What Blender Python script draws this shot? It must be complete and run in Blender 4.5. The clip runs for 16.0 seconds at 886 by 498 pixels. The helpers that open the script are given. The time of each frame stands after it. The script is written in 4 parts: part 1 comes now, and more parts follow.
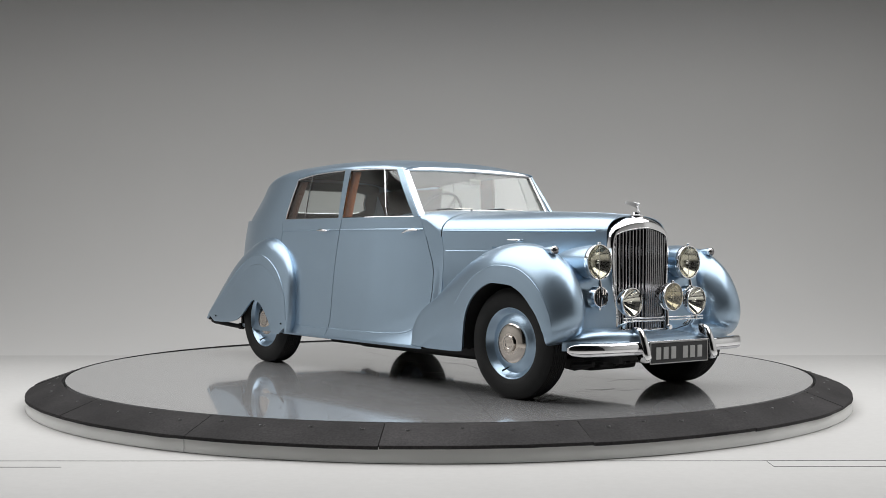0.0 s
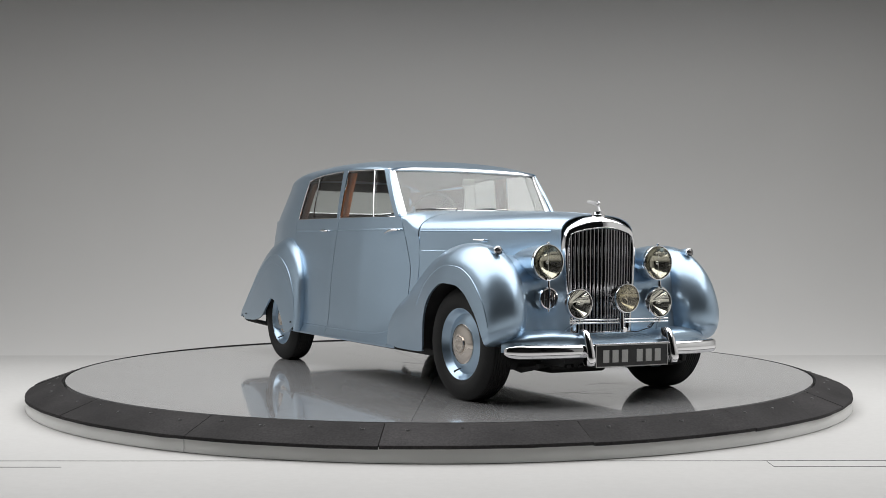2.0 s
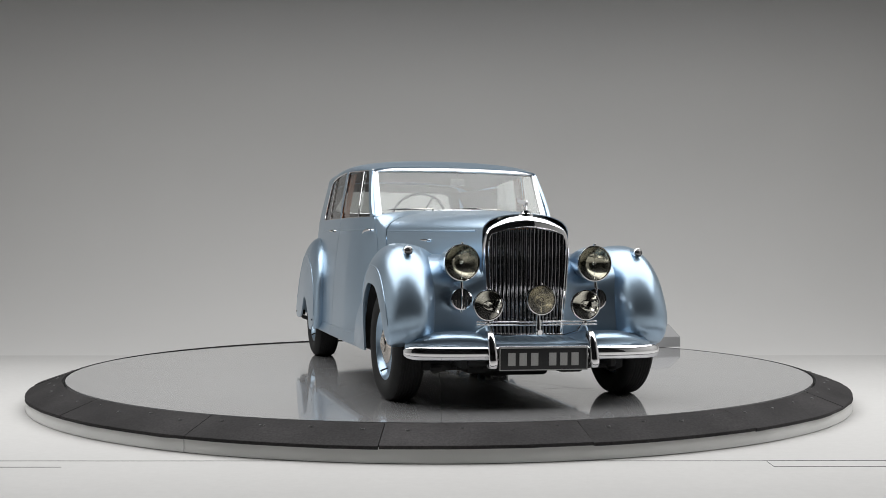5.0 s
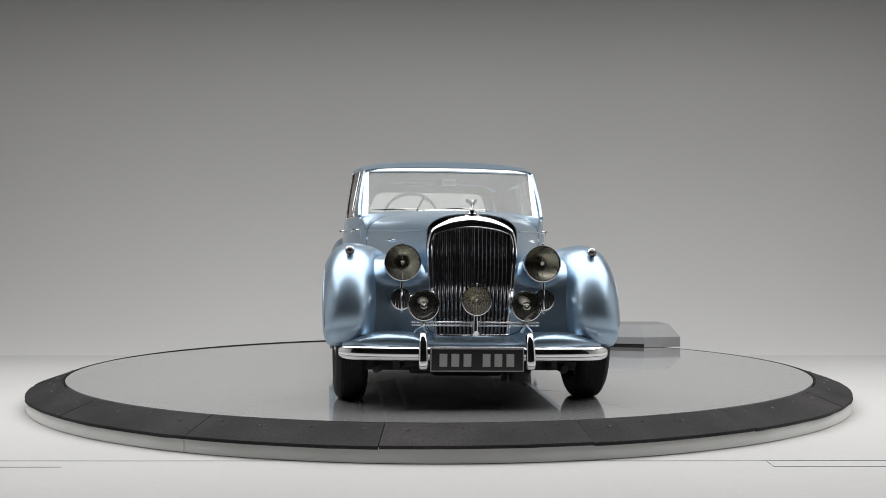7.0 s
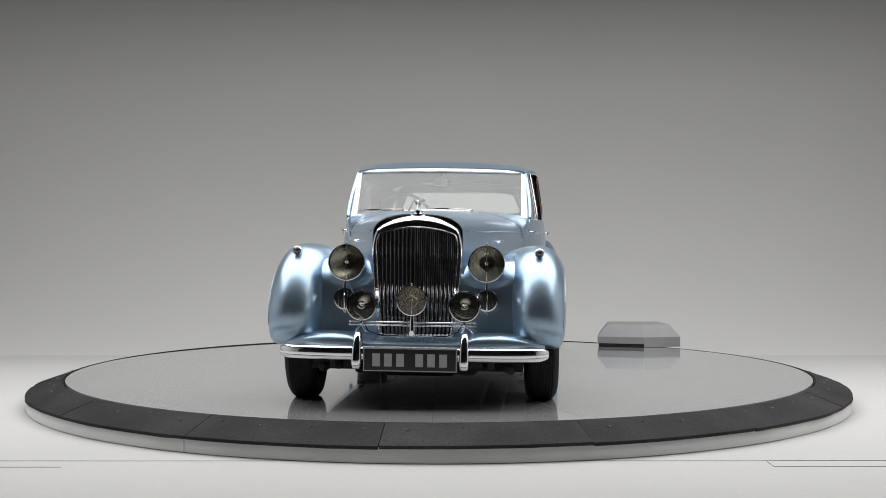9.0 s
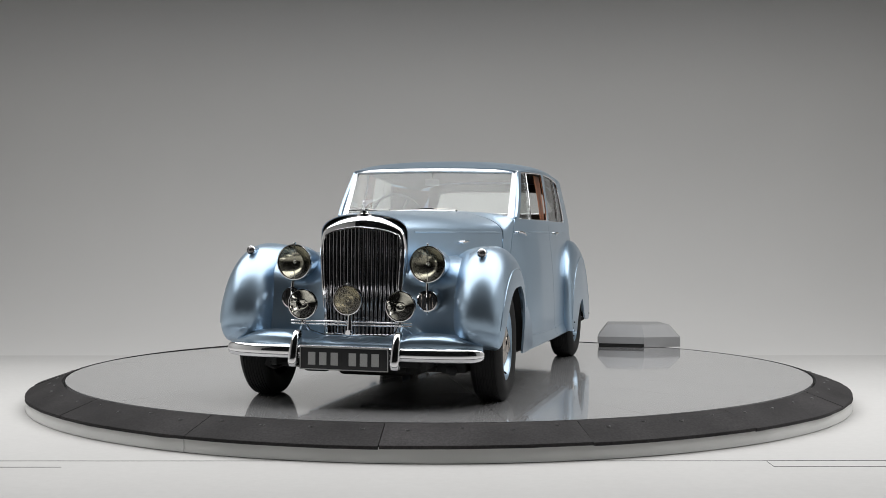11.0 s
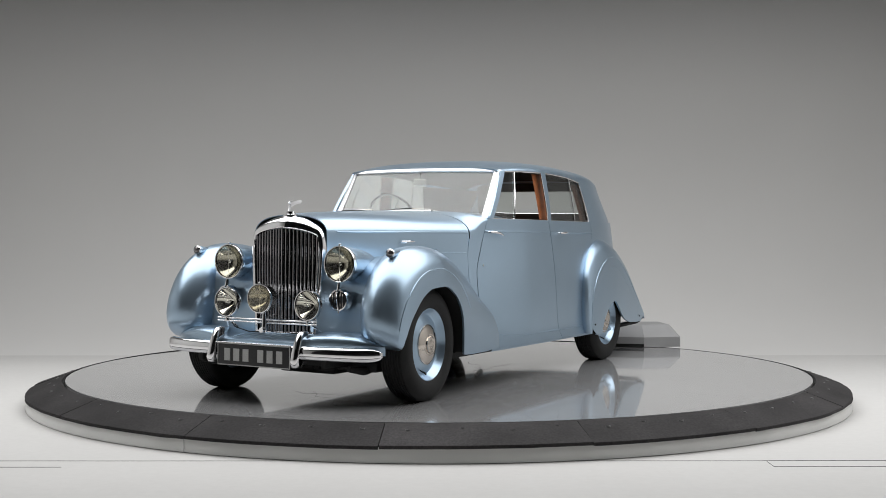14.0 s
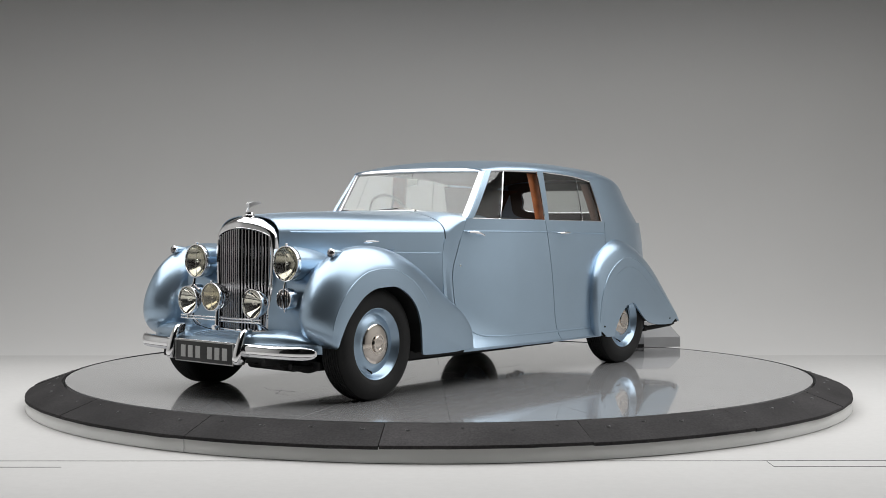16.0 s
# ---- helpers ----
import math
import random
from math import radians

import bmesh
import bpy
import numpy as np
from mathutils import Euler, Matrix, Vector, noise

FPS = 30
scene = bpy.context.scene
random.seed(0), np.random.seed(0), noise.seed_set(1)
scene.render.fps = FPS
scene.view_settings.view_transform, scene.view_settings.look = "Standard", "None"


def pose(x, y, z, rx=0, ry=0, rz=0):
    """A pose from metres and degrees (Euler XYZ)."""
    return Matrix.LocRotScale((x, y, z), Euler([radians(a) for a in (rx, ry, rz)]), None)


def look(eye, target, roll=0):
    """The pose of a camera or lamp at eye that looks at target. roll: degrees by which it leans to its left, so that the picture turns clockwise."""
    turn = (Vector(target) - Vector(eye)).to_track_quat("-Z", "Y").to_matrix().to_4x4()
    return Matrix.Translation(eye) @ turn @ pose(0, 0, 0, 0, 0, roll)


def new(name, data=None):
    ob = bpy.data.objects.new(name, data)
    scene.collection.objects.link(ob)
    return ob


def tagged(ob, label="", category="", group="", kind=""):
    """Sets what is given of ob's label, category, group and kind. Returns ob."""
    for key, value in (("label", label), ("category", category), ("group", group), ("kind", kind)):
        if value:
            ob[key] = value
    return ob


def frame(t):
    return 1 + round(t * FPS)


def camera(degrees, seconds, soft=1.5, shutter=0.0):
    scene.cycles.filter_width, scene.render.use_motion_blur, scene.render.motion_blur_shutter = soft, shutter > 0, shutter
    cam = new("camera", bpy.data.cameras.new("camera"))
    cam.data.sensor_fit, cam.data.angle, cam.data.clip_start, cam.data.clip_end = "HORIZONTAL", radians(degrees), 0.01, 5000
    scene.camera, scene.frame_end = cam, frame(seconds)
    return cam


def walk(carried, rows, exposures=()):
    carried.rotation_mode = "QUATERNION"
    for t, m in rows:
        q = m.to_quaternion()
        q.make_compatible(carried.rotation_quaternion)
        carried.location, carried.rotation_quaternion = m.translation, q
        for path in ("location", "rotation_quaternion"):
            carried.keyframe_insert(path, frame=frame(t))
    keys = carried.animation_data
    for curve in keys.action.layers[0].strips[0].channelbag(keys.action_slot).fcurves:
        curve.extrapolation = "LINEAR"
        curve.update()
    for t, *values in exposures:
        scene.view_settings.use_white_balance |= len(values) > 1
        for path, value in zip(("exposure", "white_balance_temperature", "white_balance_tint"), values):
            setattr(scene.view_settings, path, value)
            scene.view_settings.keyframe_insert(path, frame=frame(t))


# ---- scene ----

# camera: on a stand in front of the turntable, still
cam = camera(40.944, 16.0, soft=0.9)
EYE = (0.0, -9.376, 0.9957)
VIEW = look(EYE, (0.03, 0.624, 0.9407))
walk(cam, [(0.0, VIEW), (16.0, VIEW)])

# ---- world and lights ----
world = bpy.data.worlds.new("studio_dark")
world.use_nodes = True
world.node_tree.nodes["Background"].inputs["Color"].default_value = (0.02, 0.02, 0.021, 1)
world.node_tree.nodes["Background"].inputs["Strength"].default_value = 0.5
scene.world = world
scene.view_settings.exposure = 0.0


def softbox(name, eye, target, sx, sy, watts, colour=(1, 1, 1)):
    lamp = bpy.data.lights.new(name, "AREA")
    lamp.shape, lamp.size, lamp.size_y, lamp.energy, lamp.color = "RECTANGLE", sx, sy, watts, colour
    ob = new(name, lamp)
    ob.matrix_world = look(eye, target)
    return ob


softbox("overhead_softbox", (0.3, -0.98, 4.35), (0.3, -0.97, 0), 12.8, 5.7, 682)

# ---- materials ----


def material(name, colour, rough=0.5, metal=0.0, coat=0.0, coat_rough=0.03, grain=0.0, grain_scale=40.0, stain=0.0, stain_scale=1.5,
             bump=0.0, bump_scale=300.0, spec=0.5, rough_var=0.0, vary=0.0):
    """A procedural surface with colour variation at two scales and fine relief."""
    m = bpy.data.materials.new(name)
    m.use_nodes = True
    nt = m.node_tree
    b = nt.nodes["Principled BSDF"]
    b.inputs["Roughness"].default_value, b.inputs["Metallic"].default_value = rough, metal
    b.inputs["Coat Weight"].default_value, b.inputs["Coat Roughness"].default_value = coat, coat_rough
    b.inputs["Specular IOR Level"].default_value = spec
    b.inputs["Base Color"].default_value = (*colour, 1)
    co = nt.nodes.new("ShaderNodeTexCoord")

    def noisy(scale, detail=4.0):
        n = nt.nodes.new("ShaderNodeTexNoise")
        n.inputs["Scale"].default_value, n.inputs["Detail"].default_value = scale, detail
        nt.links.new(co.outputs["Object"], n.inputs["Vector"])
        return n.outputs["Fac"]

    def ranged(fac, lo, hi):
        r = nt.nodes.new("ShaderNodeMapRange")
        r.inputs["From Min"].default_value, r.inputs["From Max"].default_value = 0.3, 0.7
        r.inputs["To Min"].default_value, r.inputs["To Max"].default_value = lo, hi
        nt.links.new(fac, r.inputs["Value"])
        return r.outputs["Result"]

    last = None
    for amount, scale in ((grain, grain_scale), (stain, stain_scale)):
        if amount:
            f = ranged(noisy(scale), 1 - amount, 1 + amount)
            if last is None:
                last = f
            else:
                mul = nt.nodes.new("ShaderNodeMath")
                mul.operation = "MULTIPLY"
                nt.links.new(last, mul.inputs[0])
                nt.links.new(f, mul.inputs[1])
                last = mul.outputs[0]
    if vary:
        info = nt.nodes.new("ShaderNodeObjectInfo")
        r = nt.nodes.new("ShaderNodeMapRange")
        r.inputs["To Min"].default_value, r.inputs["To Max"].default_value = 1 - vary, 1 + vary
        nt.links.new(info.outputs["Random"], r.inputs["Value"])
        mul = nt.nodes.new("ShaderNodeMath")
        mul.operation = "MULTIPLY"
        nt.links.new(last, mul.inputs[0])
        nt.links.new(r.outputs["Result"], mul.inputs[1])
        last = mul.outputs[0]
    if last is not None:
        v = nt.nodes.new("ShaderNodeVectorMath")
        v.operation = "SCALE"
        v.inputs[0].default_value = colour
        nt.links.new(last, v.inputs["Scale"])
        nt.links.new(v.outputs[0], b.inputs["Base Color"])
    if rough_var:
        nt.links.new(ranged(noisy(3.0), max(0.0, rough - rough_var), rough + rough_var), b.inputs["Roughness"])
    if bump:
        bp = nt.nodes.new("ShaderNodeBump")
        bp.inputs["Strength"].default_value, bp.inputs["Distance"].default_value = bump, 0.002
        nt.links.new(noisy(bump_scale, 2.0), bp.inputs["Height"])
        nt.links.new(bp.outputs[0], b.inputs["Normal"])
    return m


def glassy(name, colour=(1, 1, 1), rough=0.0, sheen=0.04, milky=0.0):
    """A thin pane: clear with a mirror sheen."""
    m = bpy.data.materials.new(name)
    m.use_nodes = True
    nt = m.node_tree
    nt.nodes.remove(nt.nodes["Principled BSDF"])
    out = nt.nodes["Material Output"]
    clear = nt.nodes.new("ShaderNodeBsdfTransparent")
    clear.inputs["Color"].default_value = (*colour, 1)
    gloss = nt.nodes.new("ShaderNodeBsdfGlossy")
    gloss.inputs["Roughness"].default_value = rough
    face = nt.nodes.new("ShaderNodeLayerWeight")
    face.inputs["Blend"].default_value = 0.5
    power = nt.nodes.new("ShaderNodeMath")
    power.operation = "POWER"
    power.inputs[1].default_value = 5.0
    nt.links.new(face.outputs["Facing"], power.inputs[0])
    fres = nt.nodes.new("ShaderNodeMapRange")
    fres.inputs["To Min"].default_value = sheen
    nt.links.new(power.outputs[0], fres.inputs["Value"])
    mx = nt.nodes.new("ShaderNodeMixShader")
    nt.links.new(fres.outputs[0], mx.inputs[0])
    nt.links.new(clear.outputs[0], mx.inputs[1])
    nt.links.new(gloss.outputs[0], mx.inputs[2])
    if milky:
        frost = nt.nodes.new("ShaderNodeBsdfDiffuse")
        frost.inputs["Color"].default_value = (*colour, 1)
        mx2 = nt.nodes.new("ShaderNodeMixShader")
        mx2.inputs[0].default_value = milky
        nt.links.new(mx.outputs[0], mx2.inputs[1])
        nt.links.new(frost.outputs[0], mx2.inputs[2])
        mx = mx2
    nt.links.new(mx.outputs[0], out.inputs["Surface"])
    return m


PAINT = material("blue_metallic_paint", (0.365, 0.48, 0.595), 0.31, 0.87, 0.30, 0.04, bump=0.05, bump_scale=11, stain=0.03, stain_scale=2.0, grain=0.02, grain_scale=900)
CHROME = material("chrome", (0.82, 0.82, 0.83), 0.05, 1.0, rough_var=0.02)
NICKEL = material("polished_nickel", (0.58, 0.53, 0.48), 0.09, 1.0, stain=0.05, stain_scale=12)
RUBBER = material("tyre_rubber", (0.014, 0.014, 0.014), 0.7, spec=0.3, stain=0.2, stain_scale=7, grain=0.15, grain_scale=120, bump=0.2)
BLACK = material("black_underside", (0.012, 0.012, 0.012), 0.75, stain=0.4, stain_scale=9)
GRILLE = material("grille_black", (0.012, 0.012, 0.013), 0.4)
SLAT = material("radiator_slat", (0.31, 0.31, 0.32), 0.08, 1.0, stain=0.08, stain_scale=20)
WOOD = material("brown_wood_trim", (0.30, 0.10, 0.035), 0.4, coat=0.3, stain=0.25, stain_scale=14, grain=0.15, grain_scale=60)
LEATHER = material("brown_leather", (0.085, 0.036, 0.02), 0.5, stain=0.2, stain_scale=6)
LINING = material("headlining_cloth", (0.10, 0.09, 0.08), 0.95, stain=0.1)
GLASS = glassy("clear_glass", (0.92, 0.94, 0.93), sheen=0.07)
SCREEN_GLASS = glassy("windscreen_glass", (0.92, 0.94, 0.93), sheen=0.09)
LENS = glassy("lamp_glass", (0.95, 0.94, 0.88))
AMBER = glassy("yellowed_lamp_glass", (0.95, 0.90, 0.76), milky=0.14)
ALUMINIUM = material("polished_aluminium", (0.84, 0.84, 0.85), 0.34, 1.0, rough_var=0.03)
REFLECTOR = material("lamp_reflector", (0.50, 0.49, 0.44), 0.15, 1.0, stain=0.1, stain_scale=25)
CLEAN_REFLECTOR = material("clean_silver_reflector", (0.86, 0.86, 0.85), 0.05, 1.0, stain=0.04, stain_scale=30)
SIDE_LENS = material("dark_lamp_lens", (0.16, 0.15, 0.15), 0.12, 0.7, coat=1.0, stain=0.2, stain_scale=40)
PLATE_BLACK = material("plate_black", (0.015, 0.015, 0.016), 0.45, grain=0.2, grain_scale=80)
PLATE_GREY = material("plate_silver_grey", (0.42, 0.42, 0.41), 0.5, grain=0.1, grain_scale=200)
DISC = material("grey_gloss_floor_paint", (0.385, 0.385, 0.389), 0.11, coat=0.85, coat_rough=0.04, stain=0.03, stain_scale=1.2, grain=0.02, grain_scale=30, rough_var=0.03, vary=0.02)
DISC.node_tree.nodes["Principled BSDF"].inputs["Coat IOR"].default_value = 1.55
FLOOR = material("white_floor_paint", (0.54, 0.534, 0.523), 0.9, spec=0.3, stain=0.02, stain_scale=0.8, grain=0.02, grain_scale=25)
WALL = material("grey_white_wall_paint", (0.62, 0.614, 0.603), 0.9, spec=0.3, stain=0.015, stain_scale=0.5)
DARK = material("dark_wall_paint", (0.035, 0.035, 0.037), 0.9, stain=0.1)
MAT = material("black_rubber_matting", (0.0305, 0.0285, 0.0292), 0.75, stain=0.35, stain_scale=2.2, grain=0.3, grain_scale=70, bump=0.3, bump_scale=160, spec=0.2, vary=0.3)
SCREW = material("worn_steel_screw", (0.15, 0.15, 0.15), 0.5, 0.6, grain=0.3, grain_scale=150)
SKIRT = material("off_white_skirt_paint", (0.78, 0.78, 0.762), 0.45, stain=0.03, stain_scale=2)
BOXPAINT = material("grey_box_paint", (0.28, 0.28, 0.283), 0.5, stain=0.04, stain_scale=5)
SEAM = material("dark_seam", (0.05, 0.05, 0.05), 0.9)

# ---- mesh helpers ----


def part(name, bm, mat, parent=None, label="", smooth=True, sharp=40):
    """Link a bmesh as one mesh object under a thing or a part."""
    bmesh.ops.remove_doubles(bm, verts=bm.verts, dist=0.00002)
    bmesh.ops.recalc_face_normals(bm, faces=bm.faces)
    me = bpy.data.meshes.new(name)
    bm.to_mesh(me)
    bm.free()
    if smooth:
        me.shade_smooth()
        if sharp:
            me.set_sharp_from_angle(angle=radians(sharp))
        loops = np.zeros(len(me.loops), np.int32)
        me.loops.foreach_get("edge_index", loops)
        uses = np.bincount(loops, minlength=len(me.edges))
        for i in np.nonzero(uses == 1)[0]:
            me.edges[int(i)].use_edge_sharp = True
    me.materials.append(mat)
    ob = new(name, me)
    if parent is not None:
        ob.parent = parent
    if label:
        ob["label"] = label
    return ob


def solid(ob, thick, offset=0.0):
    md = ob.modifiers.new("thickness", "SOLIDIFY")
    md.thickness, md.offset = thick, offset
    return ob


def grid(rows, bm=None, close_u=False, close_v=False):
    """Quads over rows of points."""
    bm = bm or bmesh.new()
    vs = [[bm.verts.new(p) for p in r] for r in rows]
    n, k = len(vs), len(vs[0])
    for i in range(n if close_u else n - 1):
        for j in range(k if close_v else k - 1):
            f = (vs[i][j], vs[(i + 1) % n][j], vs[(i + 1) % n][(j + 1) % k], vs[i][(j + 1) % k])
            try:
                bm.faces.new(f)
            except ValueError:
                pass
    return bm


def capped(rows, bm=None):
    """A tube over closed rings, closed at both ends."""
    bm = bm or bmesh.new()
    vs = [[bm.verts.new(p) for p in r] for r in rows]
    k = len(vs[0])
    for a, b in zip(vs, vs[1:]):
        for j in range(k):
            bm.faces.new((a[j], b[j], b[(j + 1) % k], a[(j + 1) % k]))
    bm.faces.new(vs[0])
    bm.faces.new(list(reversed(vs[-1])))
    return bm


def box(size, at, bevel=0.0, bm=None, rot=None):
    bm = bm or bmesh.new()
    m = Matrix.Translation(at) @ (rot.to_4x4() if rot else Matrix()) @ Matrix.Diagonal((*size, 1))
    made = bmesh.ops.create_cube(bm, size=1, matrix=m)["verts"]
    if bevel:
        edges = list({e for v in made for e in v.link_edges})
        bmesh.ops.bevel(bm, geom=edges, offset=bevel, segments=3, affect="EDGES", profile=0.5)
    return bm


def lathe(profile, steps=48, at=(0, 0, 0), axis="x", bm=None):
    """Turn a profile of (along, radius) about an axis through at."""
    rows = []
    for i in range(steps):
        a = 2 * math.pi * i / steps
        c, s = math.cos(a), math.sin(a)
        row = []
        for d, r in profile:
            p = {"x": (d, r * c, r * s), "y": (r * c, d, r * s), "z": (r * c, r * s, d)}[axis]
            row.append((at[0] + p[0], at[1] + p[1], at[2] + p[2]))
        rows.append(row)
    return grid(rows, bm, close_u=True)


def tube(path, r, steps=10, bm=None):
    """A round bar along a path; r is one radius or one for each point."""
    path = [Vector(p) for p in path]
    rr = r if isinstance(r, (list, tuple)) else [r] * len(path)
    rows = []
    up = Vector((0.13, 0.21, 0.97))
    for i, p in enumerate(path):
        t = (path[min(i + 1, len(path) - 1)] - path[max(i - 1, 0)]).normalized()
        u = t.cross(up).normalized()
        v = t.cross(u)
        rows.append([p + rr[i] * (math.cos(a) * u + math.sin(a) * v) for a in (2 * math.pi * k / steps for k in range(steps))])
    return capped(rows, bm)


def spline(xs, ys):
    """A smooth curve through points that does not overshoot."""
    xs, ys = np.array(xs, float), np.array(ys, float)
    h, d = np.diff(xs), np.diff(ys) / np.diff(xs)
    m = np.zeros(len(xs))
    m[0], m[-1] = d[0], d[-1]
    for i in range(1, len(xs) - 1):
        if d[i - 1] * d[i] > 0:
            w1, w2 = 2 * h[i] + h[i - 1], h[i] + 2 * h[i - 1]
            m[i] = (w1 + w2) / (w1 / d[i - 1] + w2 / d[i])

    def f(x):
        x = min(max(x, xs[0]), xs[-1])
        i = min(max(int(np.searchsorted(xs, x)) - 1, 0), len(xs) - 2)
        t = (x - xs[i]) / h[i]
        return float((2 * t**3 - 3 * t**2 + 1) * ys[i] + (t**3 - 2 * t**2 + t) * h[i] * m[i] + (3 * t**2 - 2 * t**3) * ys[i + 1] + (t**3 - t**2) * h[i] * m[i + 1])

    return f


def path2(points):
    """A smooth curve in a plane through points, by its length from 0 to 1."""
    pts = np.array(points, float)
    s = np.concatenate([[0], np.cumsum(np.linalg.norm(np.diff(pts, axis=0), axis=1))])
    s /= s[-1]
    n = len(pts)

    def f(u):
        i = min(max(int(np.searchsorted(s, u)) - 1, 0), n - 2)
        t = (u - s[i]) / (s[i + 1] - s[i])
        p0, p1, p2, p3 = pts[max(i - 1, 0)], pts[i], pts[i + 1], pts[min(i + 2, n - 1)]
        k = s[i + 1] - s[i]
        m1 = (p2 - p0) / max(s[i + 1] - s[max(i - 1, 0)], 1e-6) * k
        m2 = (p3 - p1) / max(s[min(i + 2, n - 1)] - s[i], 1e-6) * k
        return (2 * t**3 - 3 * t**2 + 1) * p1 + (t**3 - 2 * t**2 + t) * m1 + (3 * t**2 - 2 * t**3) * p2 + (t**3 - t**2) * m2

    return f, s


# ---- studio ----
FLOOR_Z = -0.1817
X0, X1, Y0, Y1, TOP = -7.5, 7.5, -14.0, 6.2, 7.0


def studio():
    bm = grid([[(x, y, FLOOR_Z) for y in np.linspace(Y0, 3.0, 30)] for x in np.linspace(X0, X1, 20)])
    tagged(part("floor", bm, FLOOR), "smooth white painted studio floor", "floor", kind="structure")
    # cove and back wall in one sweep
    prof = [(3.0 + 3.2 * math.sin(a), FLOOR_Z + 3.2 * (1 - math.cos(a))) for a in np.linspace(0, math.pi / 2, 40)] + [(6.2, TOP)]
    ring = prof + [(6.35, TOP), (6.35, FLOOR_Z - 0.15), (3.0, FLOOR_Z - 0.15)]
    bm = capped([[(x, y, z) for y, z in ring] for x in np.linspace(X0, X1, 8)])
    tagged(part("wall_north", bm, WALL), "seamless grey-white curved studio backdrop wall", "wall", kind="structure")
    for name, x in (("wall_west", X0 - 0.05), ("wall_east", X1 + 0.05)):
        bm = box((0.1, Y1 + 7.0, TOP - FLOOR_Z), (x, (Y1 - 7.0) / 2, (TOP + FLOOR_Z) / 2))
        tagged(part(name, bm, WALL, smooth=False), "plain grey-white studio side wall", "wall", kind="structure")
        bm = box((0.1, -7.0 - Y0, TOP - FLOOR_Z), (x, (Y0 - 7.0) / 2, (TOP + FLOOR_Z) / 2))
        tagged(part(name + "_front", bm, DARK, smooth=False), "dark wall at the working end of the studio", "wall", kind="structure")
    bm = box((X1 - X0, 0.1, TOP - FLOOR_Z), (0, Y0 - 0.05, (TOP + FLOOR_Z) / 2))
    tagged(part("wall_south", bm, DARK, smooth=False), "dark wall behind the camera", "wall", kind="structure")
    bm = box((X1 - X0, Y1 - Y0, 0.1), (0, (Y0 + Y1) / 2, TOP + 0.05))
    tagged(part("ceiling", bm, DARK, smooth=False), "dark studio ceiling", "ceiling", kind="structure")


studio()


def floor_seams():
    """Fine joints between the floor sheets in front of the turntable."""
    z = FLOOR_Z + 0.0015
    runs = [((-7.5, -2.985), (-1.9, -2.987), 0.0045), ((-1.9, -2.989), (1.74, -2.995), 0.004), ((1.74, -2.992), (7.5, -2.94), 0.0045),
            ((-7.5, -3.16), (-1.98, -3.165), 0.004), ((1.76, -2.996), (1.757, -3.16), 0.003), ((1.757, -3.16), (7.5, -3.15), 0.003)]
    for (xa, ya), (xb, yb), w in runs:
        d = Vector((xb - xa, yb - ya, 0))
        bm = box((d.length, w * 0.45, 0.002), ((xa + xb) / 2, (ya + yb) / 2, z), rot=Matrix.Rotation(math.atan2(d.y, d.x), 3, "Z"))
        tagged(part("floor_seam", bm, SEAM, smooth=False), "thin dark joint line in the white floor", "seam", kind="structure")


floor_seams()

# ---- turntable ----
R_DISC, R_RING, Z_RING = 2.8229, 3.0919, -0.0806


